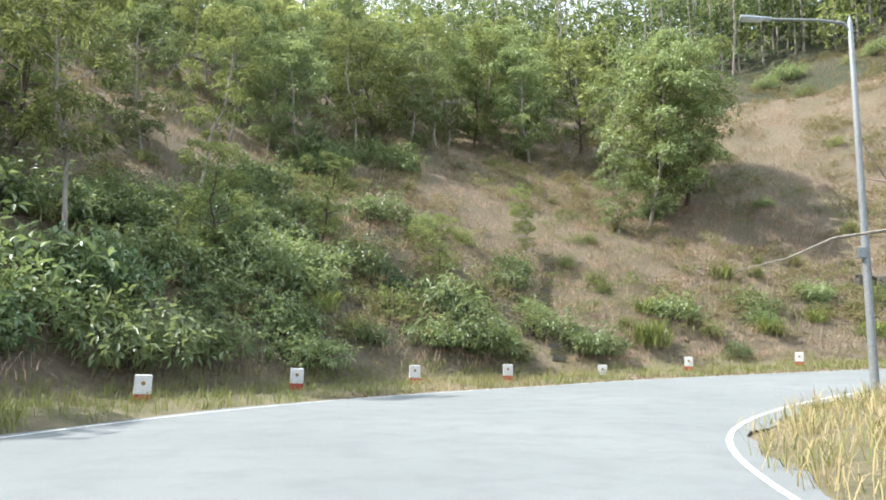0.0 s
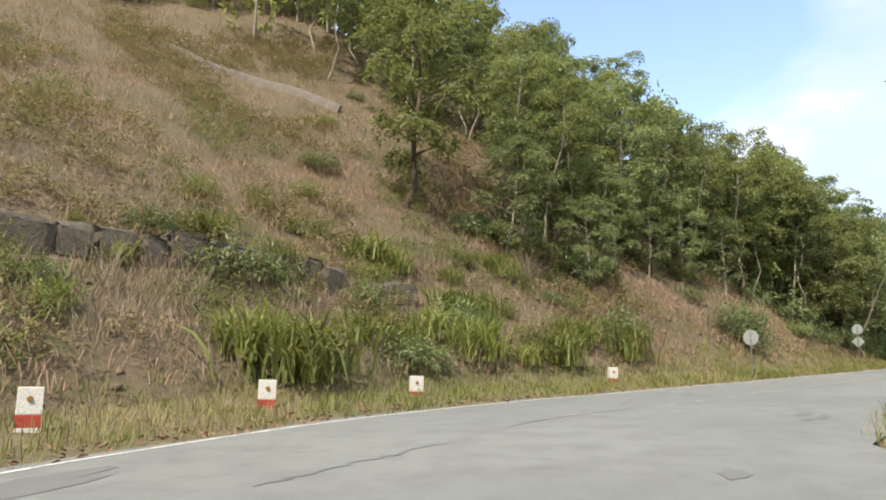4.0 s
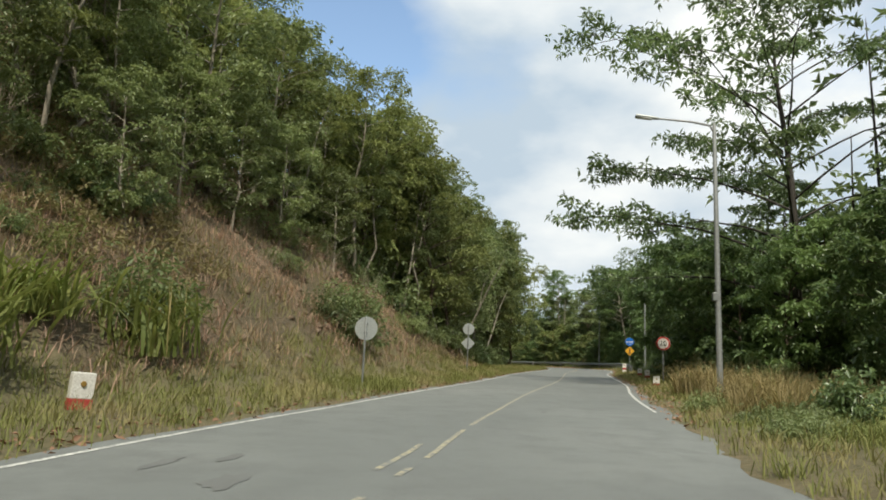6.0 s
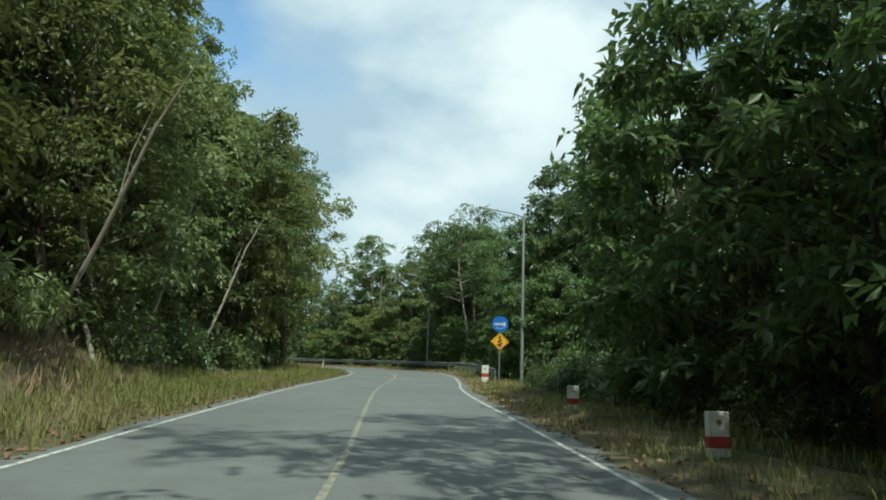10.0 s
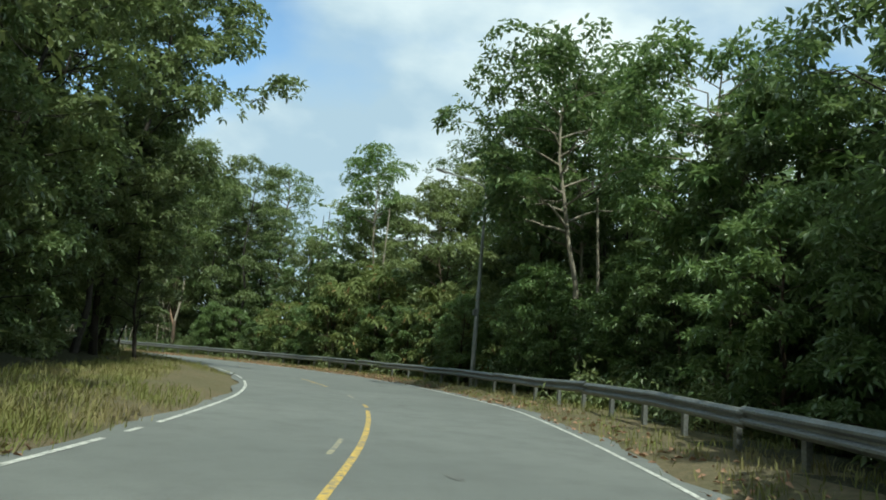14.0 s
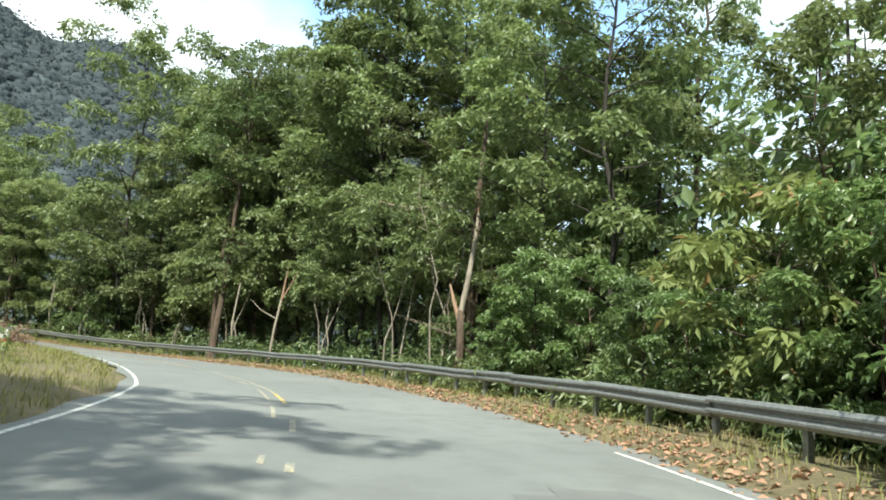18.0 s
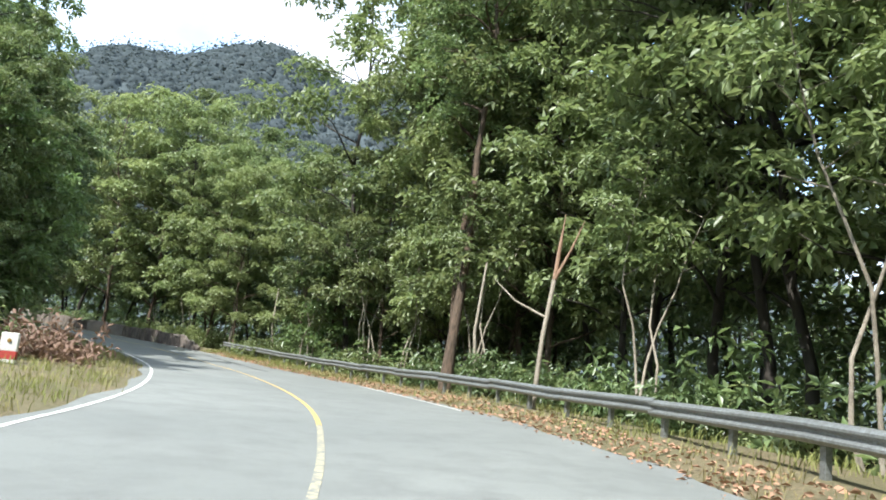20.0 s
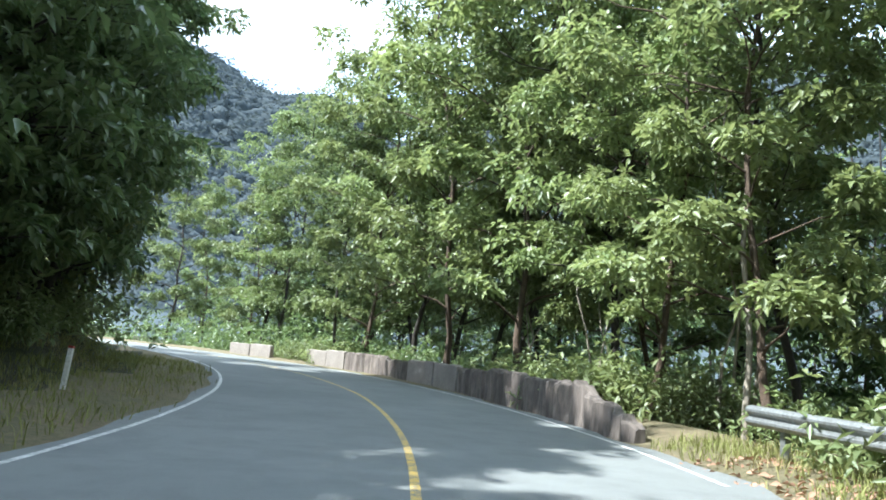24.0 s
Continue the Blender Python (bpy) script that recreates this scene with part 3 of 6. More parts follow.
def heading(s):
    _, t = axis_at(s)
    return math.degrees(math.atan2(t[1], t[0]))


# ---- ground, one sheet to the horizon ----
def spread(lo, hi, step):
    mid = list(np.arange(lo, hi + 0.1, step))
    out, g = [], step
    while hi + sum(out) < 3200:
        g = g * 1.16
        out.append(g)
    far = np.cumsum(out)
    return np.array([*(lo - far[::-1]), *mid, *(hi + far)])


gx, gy = spread(-45, 235, 1.25), spread(-45, 140, 1.25)
GX, GY = np.meshgrid(gx, gy)
gz = ground_z(GX, GY)
g_s, g_o, _ = along(GX, GY)
nx, ny = len(gx), len(gy)
gi = (np.arange(ny - 1)[:, None] * nx + np.arange(nx - 1)[None, :]).ravel()
g_faces = np.stack([gi, gi + 1, gi + nx + 1, gi + nx], 1)
f_s, f_o = g_s[gi], g_o[gi]
e_l, e_r = f_o - left_edge(f_s), right_edge(f_s) - f_o
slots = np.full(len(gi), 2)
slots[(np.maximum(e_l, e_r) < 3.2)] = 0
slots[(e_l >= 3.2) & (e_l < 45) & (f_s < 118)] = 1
# mountain faces take the slope colour with haze painted in
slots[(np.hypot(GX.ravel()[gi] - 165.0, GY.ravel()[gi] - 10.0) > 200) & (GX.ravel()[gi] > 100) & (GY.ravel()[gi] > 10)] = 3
ground = new("ground", mesh_of("ground", np.stack([GX.ravel(), GY.ravel(), gz], 1), g_faces, [M["dirt"], M["hill"], M["forest_floor"], M["hazed_slope"]], slots, True))
lay = gz.reshape(ny, nx)


def laid_z(x, y):
    """Height of the ground sheet as its faces lie."""
    x, y = np.ravel(np.asarray(x, float)), np.ravel(np.asarray(y, float))
    i = np.clip(np.searchsorted(gx, x) - 1, 0, nx - 2)
    j = np.clip(np.searchsorted(gy, y) - 1, 0, ny - 2)
    u, v = (x - gx[i]) / (gx[i + 1] - gx[i]), (y - gy[j]) / (gy[j + 1] - gy[j])
    return (lay[j, i] * (1 - u) + lay[j, i + 1] * u) * (1 - v) + (lay[j + 1, i] * (1 - u) + lay[j + 1, i + 1] * u) * v


tagged(ground, "uneven soil with a dry hillside and forest floor", "ground", kind="structure")


# ---- road and its markings ----
def ribbon(name, s0, s1, oa, ob, lift, mat, step=1.0, across=2):
    ss = np.arange(s0, s1 + 1e-6, step)
    verts, faces = [], []
    for s in ss:
        a, b = oa(s), ob(s)
        for k in range(across):
            verts.append(road_point(s, a + (b - a) * k / (across - 1), lift))
    for i in range(len(ss) - 1):
        for k in range(across - 1):
            q = i * across + k
            faces.append((q, q + 1, q + across + 1, q + across))
    return new(name, mesh_of(name, verts, faces, mat))


road = ribbon("road", -40, 325, lambda s: right_edge(s) - 0.4 - 0.12 * math.sin(s * 0.9) - 0.1 * math.sin(s * 2.3), lambda s: left_edge(s) + 0.3 + 0.1 * math.sin(s * 1.1), 0.0, M["asphalt"], 0.75, 14)
tagged(road, "worn grey asphalt two-lane mountain road", "road", kind="structure")


def stripe(name, s0, s1, off, width, mat, label):
    r = ribbon(name, s0, s1, lambda s: off(s) - width / 2, lambda s: off(s) + width / 2, 0.006, mat, 0.6)
    return tagged(r, label, "road marking", kind="structure")


for a, b in ((-40, 130.5), (131.2, 132.0), (132.6, 149.0), (150.2, 153.5), (154.2, 325)):
    stripe("edge_line_left", a, b, left_edge, 0.09, M["white_line"], "worn white edge line on asphalt")
for a, b in ((-40, 24.0), (64, 158), (163, 176), (206, 216), (238, 325)):
    stripe("edge_line_right", a, b, right_edge, 0.09, M["white_line"], "worn white edge line on asphalt")
for a, b in ((46.6, 47.2), (48.4, 49.2), (50.4, 51.2), (52.2, 53.0), (53.6, 57.4), (58.0, 128)):
    stripe("centre_line", a, b, centre, 0.085, M["pale_line"], "faded centre line on asphalt")
for a, b, m in ((126, 139, "yellow_line"), (139.6, 141.2, "yellow_line"), (143.6, 145.0, "pale_line"), (149.5, 155.2, "yellow_line"), (158.5, 159.6, "pale_line"), (165.6, 166.9, "yellow_line"), (167.6, 168.6, "yellow_line"), (169.4, 170.6, "pale_line"),
                (173.0, 174.0, "pale_line"), (176.5, 178.6, "pale_line"), (181.8, 184.9, "yellow_line"), (184.9, 200, "pale_line"), (200, 325, "yellow_line")):
    stripe("centre_line", a, b, centre, 0.10, M[m], "yellow centre line, partly worn away")
for a, b in ((52.5, 55), (130.6, 132.6), (150.6, 151.6), (154.6, 155.4), (168.0, 168.7), (173.4, 174.4), (178.4, 181.0), (182.0, 186.5), (188.0, 193.0), (212.4, 213.4), (215.0, 216.2)):
    stripe("centre_line", a, b, lambda s: centre(s) + 0.32, 0.08, M["pale_line"], "older faded second centre line")


# ---- tar patches and cracks ----
def blot(name, label, outline, lift=0.006):
    verts = [road_point(s, o, lift) for s, o in outline]
    ob = new(name, mesh_of(name, verts, [tuple(range(len(verts)))], M["tar"]))
    return tagged(ob, label, "road patch", kind="structure")


def blot_at(s, o, ds, do, seed, label="dark tar patch on the asphalt"):
    r = random.Random(seed)
    n = 16
    pts = []
    for i in range(n):
        a = 2 * math.pi * i / n
        k = r.uniform(0.55, 1.1)
        pts.append((s + ds * k * math.cos(a), o + do * k * math.sin(a)))
    return blot("tar_patch", label, pts)


def crack(s0, o0, s1, o1, seed, width=0.05, fill="tar"):
    r = random.Random(seed)
    n = 18
    mid = [(s0 + (s1 - s0) * i / n + r.uniform(-0.12, 0.12), o0 + (o1 - o0) * i / n + r.uniform(-0.09, 0.09)) for i in range(n + 1)]
    verts, faces = [], []
    for i, (s, o) in enumerate(mid):
        w = width * r.uniform(0.35, 1.0) * (0.3 if i in (0, n) else 1.0)
        verts += [road_point(s, o - w / 2, 0.0065), road_point(s, o + w / 2, 0.0065)]
    for i in range(n):
        faces.append((2 * i, 2 * i + 1, 2 * i + 3, 2 * i + 2))
    ob = new("road_crack", mesh_of("road_crack", verts, faces, M[fill]))
    return tagged(ob, "tar-filled crack in the asphalt", "road crack", kind="structure")


for i, (s, o, ds, do) in enumerate(((52.1, 3.5, 0.5, 0.12), (52.7, 3.0, 0.45, 0.1), (51.3, 2.45, 0.5, 0.22), (47.0, 2.6, 0.4, 0.14), (45.2, -1.7, 0.7, 0.16), (44.7, -2.1, 0.8, 0.14), (44.0, -1.9, 0.5, 0.12), (37.0, -1.1, 0.4, 0.2),
                                    (34.4, 5.7, 1.5, 0.5), (30.5, 5.9, 1.2, 0.25), (62.0, -0.4, 0.25, 0.1), (171.9, -2.2, 1.1, 0.75), (169.0, -1.75, 0.85, 0.42), (186.0, -2.4, 0.3, 0.12), (141.0, -0.9, 0.35, 0.15), (152.0, -2.5, 0.5, 0.2),
                                    (122.0, -2.0, 0.4, 0.25), (127.0, -1.3, 0.3, 0.2), (129.5, -0.6, 0.25, 0.12))):
    blot_at(s, o, ds, do, 60 + i)
crack(35.2, 3.4, 38.4, 2.7, 3, 0.08)
crack(40.5, 2.6, 46.0, 1.7, 6)
crack(222.5, -1.65, 236.0, -2.6, 4, 0.26, "bitumen")
crack(187.5, -1.8, 190.5, -2.3, 5)


# ---- guide posts ----
def guide_post():
    t = thing("guide_post", "white concrete roadside marker post with a red band", "guide post", "guide posts along the bend")
    part("shaft", box_bm((0.36, 0.18, 0.42), (0, 0, 0.60), 0.018), M["white"], t)
    part("band", box_bm((0.364, 0.184, 0.19), (0, 0, 0.295), 0.012), M["red"], t, "red painted band")
    part("base", box_bm((0.36, 0.18, 0.40), (0, 0, 0.0), 0.012), M["white"], t)
    bm = bmesh.new()
    bmesh.ops.create_cone(bm, cap_ends=True, segments=14, radius1=0.05, radius2=0.04, depth=0.03, matrix=pose(0, -0.1, 0.63, 90))
    part("reflector", bm, M["reflector"], t, "round amber reflector")
    return t


post_proto = guide_post()
post_used = []


def put_post(s, e, side, tilt=0.0, drop=0.0, size=1.0):
    o = left_edge(s) + e if side > 0 else right_edge(s) - e
    p = on_ground(s, o, drop)
    m = pose(p.x, p.y, p.z, tilt, tilt * 0.6, heading(s) - 90)
    if side > 0 and s < 60:
        m = pose(p.x, p.y, p.z, tilt, tilt * 0.6, heading(s) + (-40 if s > 12 else -70))
    m = m @ Matrix.Scale(size, 4)
    if not post_used:
        post_proto.matrix_basis = m
        post_used.append(post_proto)
    else:
        post_used.append(copy_thing(post_proto, m))


for s, drop in ((12.4, 0.12), (15.6, 0.08), (19.05, 0.05), (22.3, 0.08), (25.8, 0.25), (28.8, 0.08), (32.9, 0.05), (37.1, 0.02), (41.3, 0.1), (45.4, 0.2), (55.4, 0.1)):
    put_post(s, 2.35, 1, random.uniform(-3, 3), drop + 0.12)
put_post(206.5, 3.0, 1, -2.0, 0.15)
for s, e in ((130.6, 2.0), (243.5, 2.1)):
    q = on_ground(s, left_edge(s) + e)
    st = thing("marker_stake", "thin white marker stake in the verge grass", "guide post", "thin stakes on the inner verge")
    part("shaft", box_bm((0.11, 0.08, 0.85), (0, 0, 0.3), 0.012), M["white"], st)
    part("cap", box_bm((0.115, 0.085, 0.05), (0, 0, 0.74), 0.012), M["red"], st, "red tip")
    st.matrix_basis = pose(q.x, q.y, q.z, 2, 3, heading(s))
for s, e in ((79.5, 1.3), (89.7, 1.75), (98.9, 2.0), (118.3, 1.3)):
    put_post(s, e, -1, random.uniform(-2, 2), 0.22 if s < 80 else 0.05 if s < 110 else -0.12, 0.8 if s < 110 else 1.0)


# ---- signs ----
def disc_outline(r, n=36):
    return [(r * math.cos(2 * math.pi * i / n), r * math.sin(2 * math.pi * i / n)) for i in range(n)]


def shifted(outline, z):
    return [(x, y + z) for x, y in outline]


def pole_part(name, h, r, mat, parent, foot=-0.4):
    v, t = tube_arrays([(0, 0, foot), (0, 0, h * 0.5), (0, 0, h)], [r, r, r], 12)
    return part_mesh(name, tri_mesh(name, v, t, mat), parent)


def ring_bm(r0, r1, z, y0, y1, n=40):
    bm = bmesh.new()
    ring = []
    for y in (y0, y1):
        for r in (r0, r1):
            ring.append([bm.verts.new((r * math.cos(2 * math.pi * i / n), y, z + r * math.sin(2 * math.pi * i / n))) for i in range(n)])
    for a, b in ((0, 1), (1, 3), (3, 2), (2, 0)):
        for i in range(n):
            j = (i + 1) % n
            bm.faces.new((ring[a][i], ring[a][j], ring[b][j], ring[b][i]))
    bmesh.ops.recalc_face_normals(bm, faces=bm.faces)
    return bm


def text_part(name, body, size, at, mat, parent):
    cu = bpy.data.curves.new(name, "FONT")
    cu.body, cu.size, cu.align_x, cu.align_y, cu.extrude = body, size, "CENTER", "CENTER", 0.002
    tmp = new(name, cu)
    me = bpy.data.meshes.new_from_object(tmp.evaluated_get(bpy.context.evaluated_depsgraph_get()))
    bpy.data.objects.remove(tmp)
    me.transform(pose(*at, 90, 0, 0))
    me.materials.clear()
    me.materials.append(mat)
    return part_mesh(name, me, parent)


# the backs of two signs that face the other way
sg = thing("road_sign", "round road sign seen from its bare metal back", "road sign")
pole_part("post", 2.3, 0.035, M["galv"], sg)
part("plate", prism_bm(shifted(disc_outline(0.375), 1.95), 0.045, 0.053), M["sign_back"], sg)
part("bracket", box_bm((0.13, 0.02, 0.04), (0, 0.03, 2.1), 0.004), M["galv"], sg)
part("bracket", box_bm((0.13, 0.02, 0.04), (0, 0.03, 1.8), 0.004), M["galv"], sg)
p = on_ground(66.6, 5.6)
sg.matrix_basis = pose(p.x, p.y, road_point(66.6, 5.6)[2] + 0.02, 0, 0, heading(66.6) - 90)

sg = thing("road_sign", "round sign over a diamond sign, bare metal backs, on one pole", "road sign")
pole_part("post", 3.05, 0.035, M["galv"], sg)
part("plate", prism_bm(shifted(disc_outline(0.36), 2.78), 0.045, 0.053), M["sign_back"], sg)
part("plate", prism_bm([(0, 1.46), (0.43, 1.89), (0, 2.32), (-0.43, 1.89)], 0.045, 0.053), M["sign_back"], sg)
for z in (2.9, 2.66, 2.0, 1.78):
    part("bracket", box_bm((0.13, 0.02, 0.035), (0, 0.03, z), 0.004), M["galv"], sg)
p = on_ground(89.4, 6.5)
sg.matrix_basis = pose(p.x, p.y, road_point(89.4, 6.5)[2], 0, 0, heading(89.4) - 90)

# speed limit sign
sg = thing("speed_limit_sign", "round speed limit sign, red ring, black 20 on white", "road sign")
pole_part("post", 2.5, 0.035, M["galv"], sg)
part("plate", prism_bm(shifted(disc_outline(0.375), 2.16), -0.053, -0.045), M["white"], sg)
part("ring", ring_bm(0.275, 0.37, 2.16, -0.058, -0.054), M["red"], sg, "red ring")
text_part("numeral", "20", 0.40, (0, -0.058, 2.16), M["black"], sg)
p = on_ground(84.8, -4.75)
sg.matrix_basis = pose(p.x, p.y, road_point(84.8, -4.75)[2] + 0.02, 0, 0, heading(84.8) - 90)

# blue disc over the winding-road diamond
sg = thing("warning_sign", "blue disc with white lettering over a yellow winding-road diamond", "road sign")
pole_part("post", 3.3, 0.04, M["galv"], sg)
part("disc", prism_bm(shifted(disc_outline(0.39), 3.06), -0.056, -0.046), M["blue"], sg, "blue disc")
x = -0.29
for i in range(11):
    w = (0.034, 0.05, 0.03, 0.042)[i % 4]
    h = (0.10, 0.085, 0.13, 0.09, 0.11)[i % 5] + (0.12 if i > 8 else 0)
    part("lettering", box_bm((w, 0.004, h), (x + w / 2, -0.060, 3.04 + (0.02 if i % 3 else 0.0)), 0.0), M["white"], sg, "white bar of lettering")
    x += w + 0.013
for dx in (-0.13, 0.08):
    part("lettering", box_bm((0.19 if dx < 0 else 0.16, 0.004, 0.022), (dx, -0.060, 2.86)), M["white"], sg, "white bar of lettering")
part("diamond", prism_bm([(0, 1.76), (0.45, 2.21), (0, 2.66), (-0.45, 2.21)], -0.056, -0.046), M["yellow"], sg, "yellow diamond")
rim = [(0, 1.80), (0.41, 2.21), (0, 2.62), (-0.41, 2.21)]
for i in range(4):
    a, b = Vector((rim[i][0], 0, rim[i][1])), Vector((rim[(i + 1) % 4][0], 0, rim[(i + 1) % 4][1]))
    d = b - a
    part("border", box_bm((d.length, 0.003, 0.016), ((a + b) / 2).to_tuple()[:1] + (-0.059,) + (((a + b) / 2).z,), 0.0, pose(0, 0, 0, 0, -math.degrees(math.atan2(d.z, d.x)), 0)), M["black"], sg, "black border")
zig = [(0.05, 1.96), (-0.1, 2.04), (0.1, 2.10), (-0.09, 2.20), (0.08, 2.27), (-0.03, 2.34), (0.0, 2.42)]
for (xa, za), (xb, zb) in zip(zig, zig[1:]):
    d = math.hypot(xb - xa, zb - za)
    part("arrow", box_bm((d + 0.05, 0.004, 0.055), ((xa + xb) / 2, -0.0595 - 0.001 * (xa > xb), (za + zb) / 2), 0.0, pose(0, 0, 0, 0, -math.degrees(math.atan2(zb - za, xb - xa)), 0)), M["black"], sg, "black winding arrow")
part("arrow_head", prism_bm([(-0.075, 2.41), (0.075, 2.41), (0, 2.52)], -0.0615, -0.0575), M["black"], sg)
p = on_ground(115.2, -4.45)
sg.matrix_basis = pose(p.x, p.y, road_point(115.2, -4.45)[2] - 0.02, 0, 0, heading(115.2) - 90)


# ---- street lamps ----
def street_lamp(h=9.2, arm=2.5):
    t = thing("street_lamp", "tall grey steel street lamp with one curved arm", "street lamp", "street lamps along the road")
    v, f = tube_arrays([(0, 0, -0.6), (0, 0, h * 0.5), (0, 0, h)], [0.105, 0.085, 0.06], 14)
    part_mesh("pole", tri_mesh("pole", v, f, M["pole"]), t)
    pts = [(0, 0, h - 0.25), (0, arm * 0.06, h), (0, arm * 0.3, h + 0.12), (0, arm * 0.75, h + 0.22)]
    v, f = tube_arrays(pts, [0.04, 0.038, 0.034, 0.03], 10)
    part_mesh("arm", tri_mesh("arm", v, f, M["pole"]), t)
    bm = box_bm((0.24, 0.78, 0.10), (0, 0, 0), 0.045)
    for q in bm.verts:
        if q.co.y < 0:
            q.co.x *= 0.6
            q.co.z *= 0.7
    bmesh.ops.transform(bm, matrix=Matrix.Translation((0, arm * 0.75 + 0.34, h + 0.26)) @ pose(0, 0, 0, 6), verts=bm.verts)
    head = part("lamp_head", bm, M["sign_back"], t, "pale cobra-head lantern")
    part("lens", box_bm((0.17, 0.5, 0.03), (0, arm * 0.75 + 0.42, h + 0.215), 0.012, pose(0, 0, 0, 6)), M["lens"], head, "milky lens")
    part("base_plate", box_bm((0.36, 0.36, 0.03), (0, 0, 0.06), 0.006), M["galv"], t)
    part("clamp", box_bm((0.20, 0.16, 0.26), (0.0, 0.1, 3.4), 0.02), M["galv"], t, "small clamp box on the pole")
    return t


lamp_proto = street_lamp()
for i, (s, o, turn, sink) in enumerate(((21.6, -3.3, 40, 0.0), (68.9, -5.4, 8, 0.0), (118.5, -6.0, 12, 0.0), (151.4, -6.3, 8, 0.0))):
    p = on_ground(s, o)
    z = road_point(s, o)[2]
    m = pose(p.x, p.y, z, 0, 0, heading(s) + turn)
    if i == 0:
        lamp_proto.matrix_basis = m
    else:
        copy_thing(lamp_proto, m)


# ---- guardrail ----
rail_off = table((116, -4.7), (122, -4.8), (132, -5.5), (142, -5.9), (152, -6.1), (165, -6.1), (186, -5.9), (205, -5.6), (216, -5.4), (225, -5.7), (231, -6.0), (239, -5.8))
W_FRONT = ((0.0, 0.76), (0.045, 0.745), (0.085, 0.70), (0.085, 0.665), (0.02, 0.615), (0.02, 0.585), (0.085, 0.535), (0.085, 0.50), (0.045, 0.455), (0.0, 0.44))
rail = thing("guardrail", "galvanised steel W-beam guardrail on short posts", "guardrail", kind="structure")
RAIL0, RAIL1, RAIL_STEP = 120.4, 240.4, 4.0
for i in range(int((RAIL1 - RAIL0) / RAIL_STEP)):
    a = RAIL0 + i * RAIL_STEP
    verts, faces = [], []
    sag = 0.03 * math.sin(i * 1.7)
    for s in np.linspace(a - 0.12, a + RAIL_STEP, 7):
        for back in (0, 1):
            for d, z in W_FRONT:
                q = road_point(s, rail_off(s) + d - back * 0.012 + (0.004 if i % 2 else 0.0), 0)
                verts.append((q[0], q[1], q[2] + z + 0.11 + sag * (1 - 2 * (s - a) / RAIL_STEP)))
    n = len(W_FRONT)
    for k in range(6):
        for back in (0, 1):
            for j in range(n - 1):
                q = (k * 2 + back) * n + j
                f = (q, q + 1, q + 2 * n + 1, q + 2 * n)
                faces.append(f if back else f[::-1])
        q = k * 2 * n
        faces.append((q, q + n, q + 3 * n, q + 2 * n))
        faces.append((q + n - 1, q + 2 * n - 1 + 0, q + 4 * n - 1, q + 3 * n - 1))
    part_mesh("beam", mesh_of("beam", verts, faces, M["galv"], smooth=False), rail)
post_me = None
for i in range(int((RAIL1 - RAIL0) / 2.0) + 1):
    s = RAIL0 + 0.5 + i * 1.98
    q = road_point(s, rail_off(s) - 0.10)
    if post_me is None:
        bm = box_bm((0.12, 0.10, 1.35), (0, 0, 0.13), 0.008)
        post_me = bpy.data.meshes.new("rail_post")
        bm.to_mesh(post_me)
        bm.free()
        post_me.materials.append(M["galv"])
    ob = new("rail_post", post_me)
    ob.parent = rail
    ob.matrix_basis = pose(q[0], q[1], q[2], 0, 0, heading(s))

# ---- parapet wall past the rail ----
wall_off = table((238, -4.8), (244, -4.8), (252, -5.05), (262, -5.6), (275, -5.9), (300, -6.0))
parapet = thing("parapet", "low stained concrete parapet in short blocks", "parapet", kind="structure")
rs = random.Random(5)
s = 242.2
while s < 286:
    if 273.0 < s < 280.6:
        s = 280.7
    ln = rs.uniform(2.6, 3.4)
    h = 0.95 + rs.uniform(-0.09, 0.09)
    plain = 254.6 < s < 258.0 or 268.6 < s < 273.0 or s > 280
    verts, faces = [], []
    cuts = np.linspace(s, s + ln, 7 if plain else 19)
    for i, c in enumerate(cuts):
        inset = 0.03 if i in (0, len(cuts) - 1) else 0.0
        hh = h + rs.uniform(-0.02, 0.02) - inset
        if s < 243:
            hh *= 0.35 + 0.65 * i / (len(cuts) - 1)
        rib = 0.0 if plain else rs.choice((0.0, -0.05, -0.14, 0.05, -0.09))
        if rib:
            hh += rs.uniform(-0.11, 0.04)
        for d, z in ((0.17 - inset, -0.4), (0.15 - inset + rib, hh - 0.04), (0.11 - inset + rib, hh), (-0.15, hh), (-0.17, -0.4)):
            q = road_point(c, wall_off(c) + d + rs.uniform(-0.012, 0.012))
            verts.append((q[0], q[1], q[2] + z))
    for i in range(len(cuts) - 1):
        for j in range(4):
            a = i * 5 + j
            faces.append((a, a + 1, a + 6, a + 5))
    faces += [(4, 3, 2, 1, 0), tuple(range(len(verts) - 5, len(verts)))]
    part_mesh("block", mesh_of("block", verts, faces, M["concrete"] if plain else M["stain_wall"]), parapet)
    s += ln + rs.uniform(0.06, 0.16)


